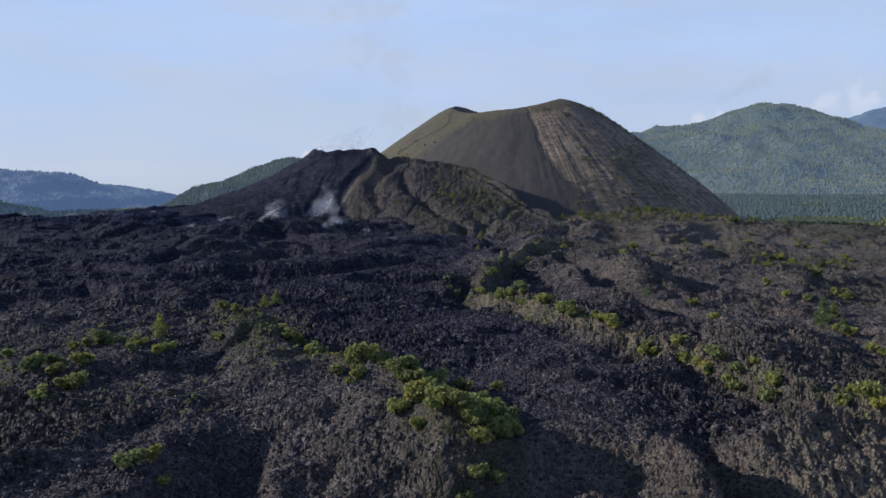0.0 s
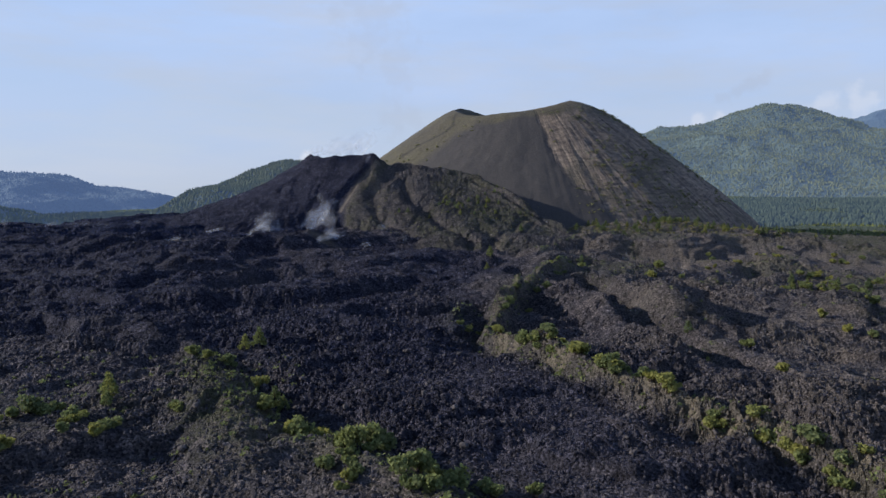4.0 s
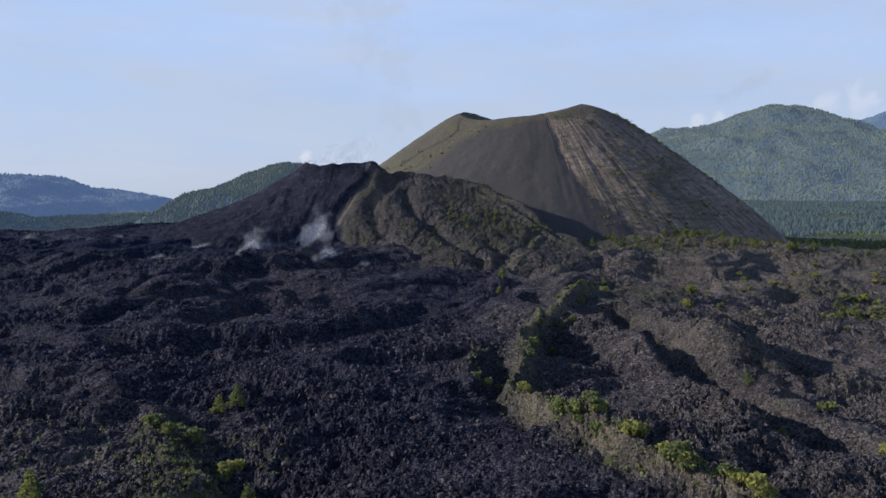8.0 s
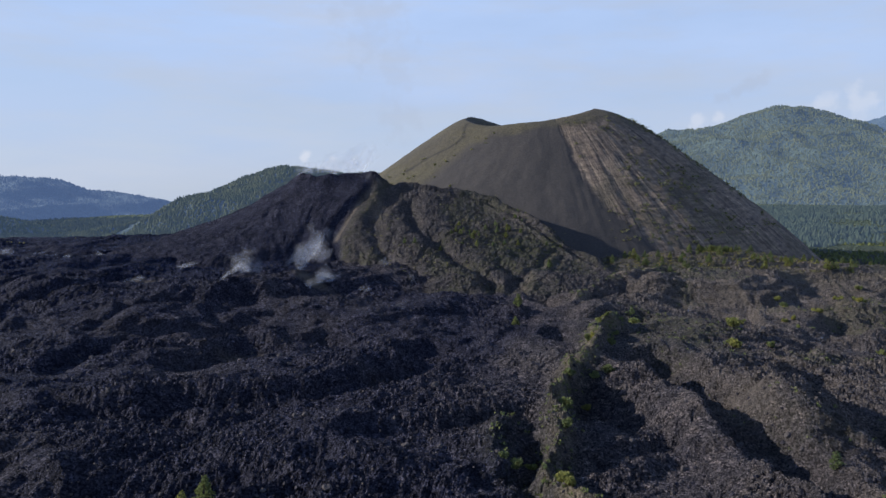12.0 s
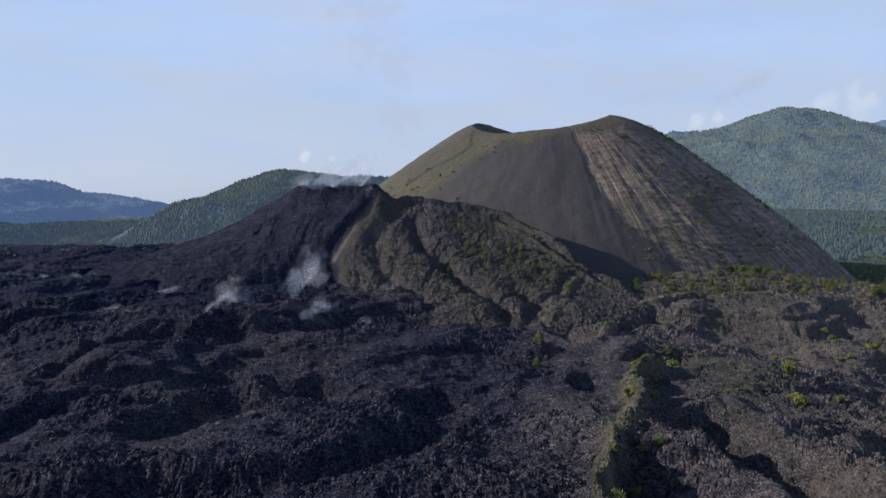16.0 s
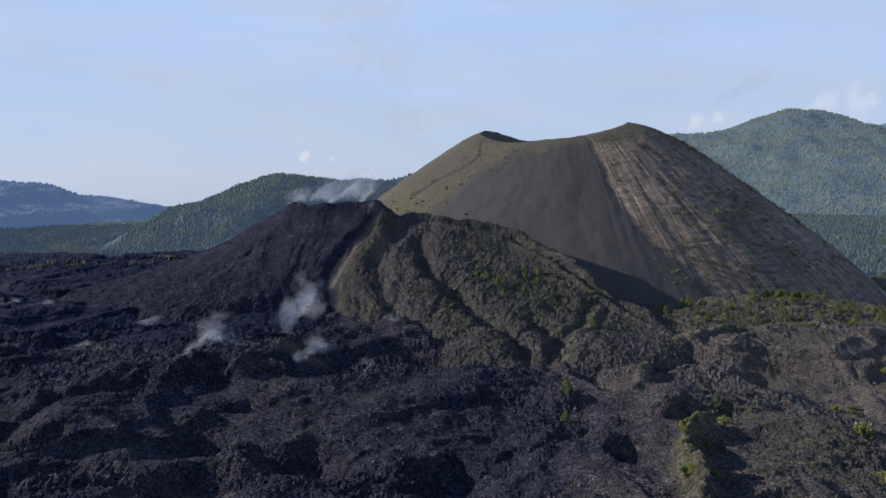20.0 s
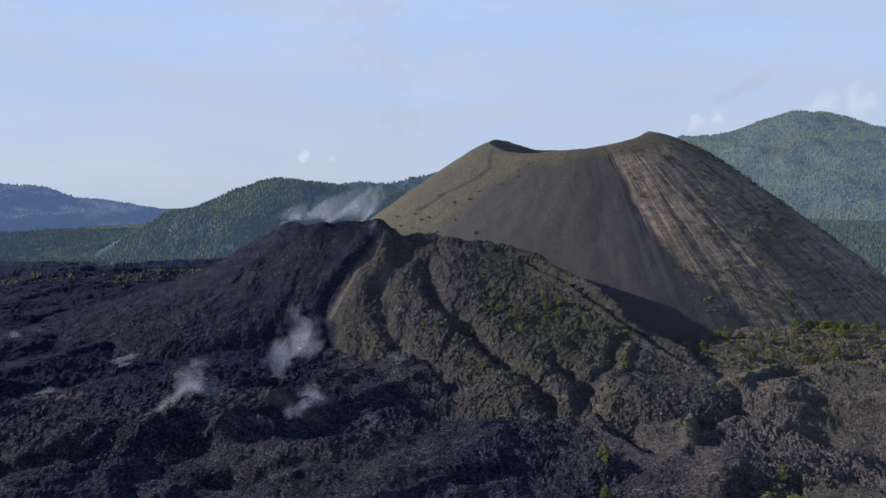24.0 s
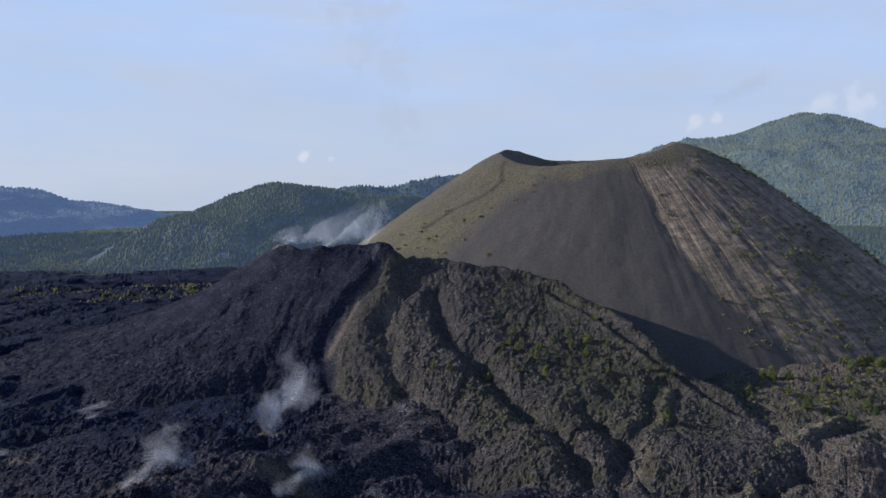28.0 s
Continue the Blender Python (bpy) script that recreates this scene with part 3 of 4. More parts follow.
    # pale crusts about the vents
    crust = sum(spot(X, Y, cx, cy, rx, ry) for cx, cy, rx, ry in ((-110, 686, 14, 5), (-166, 677, 14, 6), (-20, 716, 16, 5), (-3, 708, 10, 4), (-128, 738, 8, 4), (-240, 716, 14, 3), (-118, 540, 12, 3), (-400, 862, 30, 6)))
    carry(me, "dust_haze", np.clip(dust_haze * (1 - 0.8 * fresh_hazed) + 0.55 * crust, 0, 1).ravel())
    carry(me, "fresh_hazed", fresh_hazed.ravel())
    carry(me, "wood", ((1 - rough_mask(X, Y)) * smooth(1050, 1250, Y)).ravel())
    return tagged(new("ground", me), "rough black and brown lava field with mossy levees", "ground", kind="structure")


make_ground()

# ---- the cinder cone ----
CX, CY, SQ, RIM = 106.0, 1100.0, 0.825, 97.0


def lobe(a, at, wide):
    q = (a - radians(at) + math.pi) % (2 * math.pi) - math.pi
    return np.exp(-(q / radians(wide)) ** 2)


def rim_height(a):
    return 164 - 3 * lobe(a, -105, 40) - 4 * lobe(a, -145, 26) + 20.5 * lobe(a, -19, 59) + 12 * lobe(a, 146, 26) + 3 * lobe(a, 70, 50) + 7 * lobe(a, 186, 28)


def cone_height(x, y):
    dx, dy = x - CX, (y - CY) / SQ
    r, a = np.hypot(dx, dy), np.arctan2(dy, dx)
    top, wide = rim_height(a), lobe(a, -8, 48)
    soft = 8.3 + 14 * wide
    out = top - (0.678 + 0.04 * wide) * soft * np.logaddexp(0, (r - RIM + 4 * wide) / soft)
    floor = 112 + 3 * fbm(x, y, 30, 2)
    inner = top - 0.85 * 6 * np.logaddexp(0, (RIM - 4 - 26 * wide - r) / 6)
    z = np.minimum(out, np.maximum(inner, floor))
    z = z - 14 * np.maximum(0, (r - 250) / 100) ** 2
    gullied = smooth(-0.25, 0.25, a + 1.45) * smooth(RIM, 180, r)
    z = z + 0.9 * fbm(a * 160, r * 0.05, 7, 3, 0.55, 5) * gullied + 0.5 * fbm(x, y, 14, 3, 0.5, 8)
    return z, r, a


def make_cone():
    rings, spokes = 300, 900
    r = np.concatenate([np.linspace(2, 80, 30), np.linspace(80.5, 380, rings - 30)])
    a = np.linspace(-math.pi, math.pi, spokes, endpoint=False)
    Rg, Ag = np.meshgrid(r, a, indexing="ij")
    X, Y = CX + Rg * np.cos(Ag), CY + SQ * Rg * np.sin(Ag)
    Z, _, _ = cone_height(X, Y)
    me = mesh_of("cinder_cone", np.stack([X, Y, Z], -1).reshape(-1, 3), grid_faces(rings, spokes, True), CONE)
    edge = Ag + 0.03 * fbm(X, Y, 25, 3) - np.interp(Rg, [108, 190, 256, 303], [-1.49, -1.43, -1.36, -1.27])
    scree = smooth(-0.03, 0.02, edge) * smooth(2.5, 1.5, Ag)
    left = smooth(-2.2, -2.4, Ag + 0.12 * fbm(X, Y, 40, 3, 0.5, 4)) + smooth(1.5, 2.4, Ag)
    high = smooth(RIM + 30, RIM + 8, Rg + 12 * fbm(X, Y, 30, 3, 0.5, 14))
    low = 0.5 * smooth(0.1, 0.5, fbm(X, Y, 45, 3, 0.5, 15)) * scree
    carry(me, "scree", np.clip(scree, 0, 1).ravel())
    carry(me, "moss", np.clip(np.maximum(np.maximum(left, 0.95 * high), low), 0, 1).ravel())
    path = [(-2.75, 100), (-2.49, 122), (-2.50, 140), (-2.62, 162), (-2.66, 185)]
    d, _ = to_line(Ag * 110, Rg, [(a * 110, b) for a, b in path])
    carry(me, "trail", 0.7 * np.exp(-(d / 2.2) ** 2).ravel())
    carry(me, "flow", np.stack([Ag * 160, Rg, np.zeros_like(Rg)], -1).reshape(-1, 3))
    return tagged(new("cinder_cone", me), "brown and dark grey volcanic cinder cone with a crater", "volcano", kind="structure")


make_cone()

# ---- the lava dome before the cone ----


# crest of the dome, with its heights: the steaming top, a bench, and the rim that runs down to the cone's foot
CREST = [(-166, 912, 93), (-151, 898, 98), (-87, 894, 101), (-71, 894, 89), (-8, 896, 86), (34, 874, 76), (65, 840, 60), (96, 805, 38), (118, 776, 24)]


def along_crest(x, y):
    """Distance to the crest, its side (back 1, front -1), its height there and the way along it."""
    best, side, top, way = np.full(x.shape, 1e9), np.zeros(x.shape), np.zeros(x.shape), np.zeros(x.shape)
    run = 0.0
    for (ax, ay, az), (bx, by, bz) in zip(CREST, CREST[1:]):
        dx, dy = bx - ax, by - ay
        n = math.hypot(dx, dy)
        t = np.clip(((x - ax) * dx + (y - ay) * dy) / (n * n), 0, 1)
        ex, ey = x - ax - t * dx, y - ay - t * dy
        d = np.hypot(ex, ey)
        near = d < best
        best = np.where(near, d, best)
        side = np.where(near, (dx * ey - dy * ex) / (n * np.maximum(d, 1e-6)), side)
        top = np.where(near, az + (bz - az) * t, top)
        way = np.where(near, run + t * n, way)
        run += n
    return best, side, top, way


def dome_body(wx, wy):
    """The dome's slopes without their roughness."""
    d, side, top, _ = along_crest(wx, wy)
    west = np.clip((-166 - wx) / np.maximum(d, 1e-6), 0, 1)
    reach = np.interp(wx, [-170, -110, -60, -15, 40, 90, 130], [115, 110, 150, 190, 165, 95, 50])
    reach = reach + (215 - reach) * west ** 1.3
    power = np.interp(wx, [-170, -100, -40], [1.2, 1.15, 1.35]) * (1 - west) + 1.8 * west
    foot = 23.0
    front = foot + (top - foot) * np.clip(1 - np.maximum(d - 2, 0) / reach, 0, 1) ** power - 0.5 * np.maximum(0, d - 0.8 * reach)
    steep = np.interp(wx, [-170, -90, -40, 0, 60, 120], [0.4, 0.10, 0.16, 0.5, 0.66, 0.66])
    back = np.where(west > 0, front, top - steep * np.maximum(0, d - 4))
    return sided(side, back, front)


def dome_height(x, y):
    wx, wy = x + 4 * fbm(x, y, 40, 3, 0.5, 101), y + 4 * fbm(x, y, 40, 3, 0.5, 102)
    d, side, top, way = along_crest(wx, wy)
    west = np.clip((-166 - wx) / np.maximum(d, 1e-6), 0, 1)
    spread = np.minimum(d, 90) * sided(side, 0, 1) * (west <= 0)
    z = sum(dome_body(wx + k * spread, wy) for k in (-0.42, -0.2, 0.0, 0.2, 0.42)) / 5
    # broken rim, and a second ridge below it on the older half
    z = z + 2.2 * np.exp(-(d / 4.5) ** 2) * (1 + 0.9 * fbm(x, y, 13, 2, 0.5, 108))
    older = smooth(-30, 10, wx) * sided(side, 0, 1)
    z = z + older * (1.6 * np.exp(-((d - 12) / 3) ** 2) - 1.6 * np.exp(-((d - 7) / 3) ** 2))
    # rills down the fall line
    turn = way + 70 * np.arctan2(np.maximum(0, -166 - wx), np.maximum(905 - wy, 1)) * (west > 0)
    rill = fbm(turn, d / 5, 11, 3, 0.6, 106)
    z = z + 0.8 * rill * smooth(10, 50, d) * smooth(-0.2, -0.6, side * (west <= 0) - (west > 0))
    for k, line in enumerate(GULLIES):
        g, _ = to_line(wx, wy, line)
        z = z - (5.5, 4.5, 6.5, 5.5, 3.5)[k] * np.exp(-((g + 1.5 * fbm(x, y, 16, 2, 0.5, 107)) / 7.5) ** 2) * smooth(2, 28, d)
    z = z + bank(wx, wy) + 3 * spot(x, y, -160, 902, 8, 8) - 0.45 * np.maximum(0, 722 - y)
    z = z + 0.9 * fbm(wx, wy, 20, 3, 0.6, 103)
    talus = 0.45 + 0.55 * smooth(-120, -80, wx) + 0.5 * smooth(60, 110, d)
    z = z + talus * (0.2 * (1 - 2 * np.abs(vnoise(wx / 6, wy / 6, 109))) + 0.3 * blocks(wx, wy, 5.0, 104) + 0.6 * blocks(x, y, 2.2, 105) + 0.4 * vnoise(x / 1.1, y / 1.1, 110))
    return z


def make_dome():
    x, y = np.arange(-410, 190, 1.1), np.arange(640, 1000, 1.1)
    X, Y = np.meshgrid(x, y)
    Z = dome_height(X, Y)
    me = mesh_of("lava_dome", np.stack([X, Y, Z], -1).reshape(-1, 3), grid_faces(len(y), len(x)), DOME, shade=False)
    g1, side = to_line(X, Y, GULLIES[0])
    right = sided(side, 1.0, 0.0) * smooth(2, 8, g1)
    moss = right * (0.20 + 0.55 * smooth(-0.3, 0.4, fbm(X, Y, 30, 3, 0.5, 111))) + 0.6 * spot(X, Y, 40, 800, 40, 30)
    seam, _ = to_line(X, Y, [(-78, 888), (-98, 856), (-111, 824)])
    dust_haze = 0.10 * right + 0.75 * np.exp(-(seam / 3.0) ** 2) + 0.5 * spot(X, Y, -76, 850, 4, 14) + 0.7 * np.exp(-(to_line(X, Y, BANK)[0] / 3) ** 2)
    carry(me, "moss", np.clip(moss, 0, 1).ravel())
    carry(me, "dust_haze", np.clip(dust_haze, 0, 1).ravel())
    carry(me, "fresh_hazed", 0.72 * (1 - right.ravel()))
    return tagged(new("lava_dome", me), "steaming black lava dome, mossy on one side", "lava dome", kind="structure")


make_dome()

# ---- hills round the field ----


def ridge_hill(name, label, crest, base, fall, material, seed, step=14.0, bump=10.0):
    """A hill whose crest runs through (x, y, z) points and falls away on both sides to the valley."""
    pts = np.array(crest, float)
    reach = (pts[:, 2].max() - base) / fall + 60
    x = np.arange(pts[:, 0].min() - reach, pts[:, 0].max() + reach, step)
    y = np.arange(pts[:, 1].min() - reach, pts[:, 1].max() + reach, step)
    X, Y = np.meshgrid(x, y)
    Z = ridge_height(X, Y, pts, base, fall, seed, bump)
    me = mesh_of(name, np.stack([X, Y, Z], -1).reshape(-1, 3), grid_faces(len(y), len(x)), material)
    return tagged(new(name, me), label, "hill", kind="structure")


def ridge_height(x, y, pts, base, fall, seed, bump):
    wx, wy = x + 60 * fbm(x, y, 320, 3, 0.5, seed), y + 60 * fbm(x, y, 320, 3, 0.5, seed + 1)
    z = np.full(x.shape, -1e9)
    for (ax, ay, az), (bx, by, bz) in zip(pts, pts[1:]):
        dx, dy = bx - ax, by - ay
        t = np.clip(((wx - ax) * dx + (wy - ay) * dy) / (dx * dx + dy * dy), 0, 1)
        d = np.hypot(wx - ax - t * dx, wy - ay - t * dy)
        z = smax(z, az + (bz - az) * t - fall * (np.sqrt(d * d + 900) - 30), 8)
    spur = 1 - 2 * np.abs(fbm(wx, wy * 0.55, 420, 3, 0.5, seed + 3))
    z = z + (bump * fbm(x, y, 170, 4, 0.5, seed + 2) + (2.6 * bump * spur - 1.3 * bump) * smooth(20, 160, pts[:, 2].max() - z)) * smooth(base, base + 60, z)
    return np.maximum(z, base - 130)


def sky_point(col, row, depth):
    """The point at that depth which the first view shows at that share of the picture (from its middle, in focal lengths)."""
    return (col * depth, depth, 75 + row * depth)


# crests: (across, up) in focal lengths of the first view, and depth
HILLS = [
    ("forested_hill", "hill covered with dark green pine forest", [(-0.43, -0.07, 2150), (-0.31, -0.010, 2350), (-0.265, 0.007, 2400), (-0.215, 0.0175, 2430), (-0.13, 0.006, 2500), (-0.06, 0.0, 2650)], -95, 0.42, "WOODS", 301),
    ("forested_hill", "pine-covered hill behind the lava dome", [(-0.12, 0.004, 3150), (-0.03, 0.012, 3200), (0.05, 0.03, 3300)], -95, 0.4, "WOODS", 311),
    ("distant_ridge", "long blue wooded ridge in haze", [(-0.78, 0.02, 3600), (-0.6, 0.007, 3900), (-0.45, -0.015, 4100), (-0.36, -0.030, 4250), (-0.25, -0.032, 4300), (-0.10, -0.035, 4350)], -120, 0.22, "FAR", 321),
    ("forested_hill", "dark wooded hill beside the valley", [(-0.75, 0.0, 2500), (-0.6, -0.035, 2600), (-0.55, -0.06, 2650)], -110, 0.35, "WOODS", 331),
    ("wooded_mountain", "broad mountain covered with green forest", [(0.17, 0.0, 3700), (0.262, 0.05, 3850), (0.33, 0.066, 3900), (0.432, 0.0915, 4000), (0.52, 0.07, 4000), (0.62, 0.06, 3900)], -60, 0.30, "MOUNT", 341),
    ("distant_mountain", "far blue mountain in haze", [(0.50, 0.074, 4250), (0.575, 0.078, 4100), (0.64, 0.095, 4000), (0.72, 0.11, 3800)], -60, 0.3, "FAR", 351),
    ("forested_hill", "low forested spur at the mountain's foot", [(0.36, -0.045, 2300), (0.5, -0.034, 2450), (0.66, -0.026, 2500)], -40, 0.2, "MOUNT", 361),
]
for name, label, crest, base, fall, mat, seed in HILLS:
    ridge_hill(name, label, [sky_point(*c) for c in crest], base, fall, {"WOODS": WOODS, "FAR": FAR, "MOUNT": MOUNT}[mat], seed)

# ---- woods on the hills ----


def top_of(x, y):
    """Height of whatever stands at the place: field, dome or cone."""
    x, y = np.atleast_1d(np.asarray(x, float)), np.atleast_1d(np.asarray(y, float))
    z = land(x, y)
    inside = (x > -408) & (x < 188) & (y > 642) & (y < 998)
    z = np.where(inside, np.maximum(z, dome_height(x, y)), z)
    c, r, _ = cone_height(x, y)
    return np.where(r < 378, np.maximum(z, c), z)


def conifers(name, label, x, y, z, tall, material, seed):
    """Many plain far conifers as one mesh: two ragged skirts a tree."""
    rng = np.random.default_rng(seed)
    n, k = len(x), 5
    ang = rng.uniform(0, 6.28, (n, 1)) + np.arange(k) * 2 * math.pi / k
    verts, faces, at = [], [], 0
    for low, high, wide in ((0.0, 0.8, 0.50), (0.35, 1.0, 0.34)):
        w = wide * tall[:, None] * rng.uniform(0.65, 1.25, (n, k))
        dz = rng.uniform(-0.06, 0.06, (n, k)) * tall[:, None]
        ring = np.stack([x[:, None] + np.cos(ang) * w, y[:, None] + np.sin(ang) * w, z[:, None] + low * tall[:, None] + dz], -1)
        tip = np.stack([x + rng.uniform(-0.4, 0.4, n), y, z + high * tall], -1)[:, None]
        verts.append(np.concatenate([ring, tip], 1).reshape(-1, 3))
        i = np.arange(n)[:, None] * (k + 1) + at
        a = i + np.arange(k)
        b = i + (np.arange(k) + 1) % k
        faces.append(np.stack([a, b, np.broadcast_to(i + k, a.shape)], -1).reshape(-1, 3))
        at += n * (k + 1)
    me = mesh_of(name, np.concatenate(verts), np.concatenate(faces), material, shade=False)
    return tagged(new(name, me), label, "forest", kind="stuff")


def hill_woods(index, count, tall, material, seed):
    name, label, crest, base, fall, mat, hs = HILLS[index]
    pts = np.array([sky_point(*c) for c in crest])
    rng = np.random.default_rng(seed)
    reach = (pts[:, 2].max() - base) / fall
    x = rng.uniform(pts[:, 0].min() - reach, pts[:, 0].max() + 0.5 * reach, count * 4)
    y = rng.uniform(pts[:, 1].min() - reach, pts[:, 1].max() + 60, count * 4)
    z = ridge_height(x, y, pts, base, fall, hs, 10.0)
    crest_y = np.interp(x, pts[:, 0], pts[:, 1]) + 5 * np.maximum(0, pts[:, 0].min() - x)
    keep = (z > np.maximum(base - 8, base_height(x, y) - 6)) & (np.abs(x) < 0.66 * y + 20) & (y < crest_y + 50)
    x, y, z = x[keep][:count], y[keep][:count], z[keep][:count]
    t = tall * rng.uniform(0.65, 1.25, len(x))
    conifers("pine_forest", label.replace("hill covered with ", "").replace("covered with green forest", "forest") + " trees", x, y, z - 1, t, material, seed)


def plain_woods(label, box, count, tall, material, seed, gap=0.0, lava=False):
    rng = np.random.default_rng(seed)
    x, y = rng.uniform(box[0], box[1], count * 3), rng.uniform(box[2], box[3], count * 3)
    z = land(x, y, False)
    keep = (np.abs(x) < 0.66 * y) & (fbm(x, y, 120, 3, 0.5, seed) > gap)
    cz, r, _ = cone_height(x, y)
    keep &= (r > 345) & ((rough_mask(x, y) < 0.4) | lava)
    x, y, z = x[keep][:count], y[keep][:count], z[keep][:count]
    conifers("pine_forest", label, x, y, z - 0.5, tall * rng.uniform(0.5, 1.3, len(x)), material, seed)


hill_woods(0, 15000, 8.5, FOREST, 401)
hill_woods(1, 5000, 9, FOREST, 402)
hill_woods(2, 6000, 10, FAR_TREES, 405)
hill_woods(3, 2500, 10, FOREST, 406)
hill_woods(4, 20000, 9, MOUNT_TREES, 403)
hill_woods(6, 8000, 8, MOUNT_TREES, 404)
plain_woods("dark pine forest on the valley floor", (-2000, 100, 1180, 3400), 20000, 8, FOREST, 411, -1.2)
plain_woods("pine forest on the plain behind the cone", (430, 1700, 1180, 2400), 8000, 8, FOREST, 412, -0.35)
plain_woods("scattered young trees along the edge of the lava", (300, 900, 600, 1250), 2600, 4.5, SHRUB, 413, -0.1)
plain_woods("scattered young trees along the edge of the lava", (-900, -180, 980, 1300), 900, 6, PINE, 414, -0.05)

plain_woods("band of young trees between two black flows", (-760, -320, 1225, 1430), 900, 4.0, SCRUB, 415, -0.2, True)

# ---- shrubs and pines on the lava ----


def leaf_cloud(name, centres, radii, count, size, material, seed):
    """A crown of many small leaf tufts gathered in clumps."""
    rng = np.random.default_rng(seed)
    centres, radii = np.asarray(centres, float), np.asarray(radii, float)
    pick = rng.choice(len(centres), count, p=radii ** 2 / (radii ** 2).sum())
    way = rng.normal(size=(count, 3))
    way /= np.linalg.norm(way, axis=1)[:, None]
    mid = centres[pick] + way * (radii[pick] * rng.uniform(0.55, 1.05, count))[:, None] * (1, 1, 0.8)
    a = rng.normal(size=(count, 3))
    a /= np.linalg.norm(a, axis=1)[:, None]
    b = np.cross(a, way + 0.6 * rng.normal(size=(count, 3)))
    b /= np.linalg.norm(b, axis=1)[:, None] + 1e-6
    s = (size * rng.uniform(0.6, 1.4, count))[:, None]
    quad = np.stack([mid - a * s, mid + b * s * 0.7, mid + a * s, mid - b * s * 0.7], 1)
    return mesh_of(name, quad.reshape(-1, 3), np.arange(count * 4).reshape(-1, 4), material, shade=False)


def rod(bm, a, b, ra, rb, sides=6):
    a, b = Vector(a), Vector(b)
    q = (b - a).to_track_quat("Z", "Y")
    rings = []
    for p, r in ((a, ra), (b, rb)):
        rings.append([bm.verts.new(p + q @ Vector((r * math.cos(i * 2 * math.pi / sides), r * math.sin(i * 2 * math.pi / sides), 0))) for i in range(sides)])
    for i in range(sides):
        bm.faces.new((rings[0][i], rings[0][(i + 1) % sides], rings[1][(i + 1) % sides], rings[1][i]))


def make_shrub(seed, width, tall):
    rng = random.Random(seed)
    root = tagged(new("shrub"), "yellow-green leafy shrub growing on lava rubble", "shrub", "shrubs on the lava")
    centres, radii = [], []
    for k in range(rng.randint(5, 8)):
        a, d = rng.uniform(0, 6.28), rng.uniform(0.15, 0.7) * width
        c = (math.cos(a) * d, math.sin(a) * d, tall * rng.uniform(0.35, 0.75))
        bm = bmesh.new()
        rod(bm, (0.1 * math.cos(a), 0.1 * math.sin(a), -0.6), c, 0.10, 0.03, 5)
        part("stem", bm, BARK, root)
        centres.append(c)
        radii.append(width * rng.uniform(0.3, 0.55))
    part("crown", leaf_cloud("crown", centres, radii, 520, 0.26 + 0.04 * width, SHRUB, seed), SHRUB, root)
    return root


def make_pine(seed, tall):
    rng = random.Random(seed)
    root = tagged(new("young_pine"), "young green pine tree standing on the lava", "pine tree", "pines on the lava")
    bm = bmesh.new()
    rod(bm, (0, 0, -0.8), (0.15, 0, tall * 0.55), 0.2, 0.11, 7)
    rod(bm, (0.15, 0, tall * 0.55), (0.1, 0.1, tall * 0.97), 0.11, 0.03, 6)
    part("trunk", bm, BARK, root)
    centres, radii = [], []
    for k in range(22):
        h = 0.14 + 0.82 * (k + rng.uniform(-0.4, 0.4)) / 22
        a = k * 2.4 + rng.uniform(-0.5, 0.5)
        d = tall * 0.24 * (1.08 - h) * rng.uniform(0.7, 1.3) + 0.1
        c = (math.cos(a) * d, math.sin(a) * d, tall * h + 0.1 * d)
        if k % 2 == 0:
            limb = bmesh.new()
            rod(limb, (0.1, 0, tall * h - 0.2 * d), c, 0.05, 0.02, 4)
            part("branch", limb, BARK, root)
        centres.append(c)
        radii.append(tall * 0.11 * (1.3 - h) * rng.uniform(0.8, 1.25) + 0.12)
    part("crown", leaf_cloud("crown", centres, radii, 700, 0.30, PINE, seed), PINE, root)
    return root


def scrub(name, label, x, y, size, material, seed, leaves=12):
    """Low growth too small and too dense to count: one mesh of leafy tufts."""
    rng = np.random.default_rng(seed)
    n = len(x)
    z = top_of(x, y)
    mid = np.stack([x, y, z + 0.25 * size], -1)[:, None] + rng.normal(size=(n, leaves, 3)) * (size[:, None, None] * np.array((0.5, 0.5, 0.28)))
    a = rng.normal(size=(n, leaves, 3))
    a /= np.linalg.norm(a, axis=2)[..., None]
    b = np.cross(a, rng.normal(size=(n, leaves, 3)))
    b /= np.linalg.norm(b, axis=2)[..., None] + 1e-6
    s = (0.42 * size[:, None, None]) * rng.uniform(0.6, 1.3, (n, leaves, 1))
    quad = np.stack([mid - a * s, mid + b * s * 0.7, mid + a * s, mid - b * s * 0.7], 2)
    me = mesh_of(name, quad.reshape(-1, 3), np.arange(n * leaves * 4).reshape(-1, 4), material, shade=False)
    return tagged(new(name, me), label, "scrub", kind="stuff")


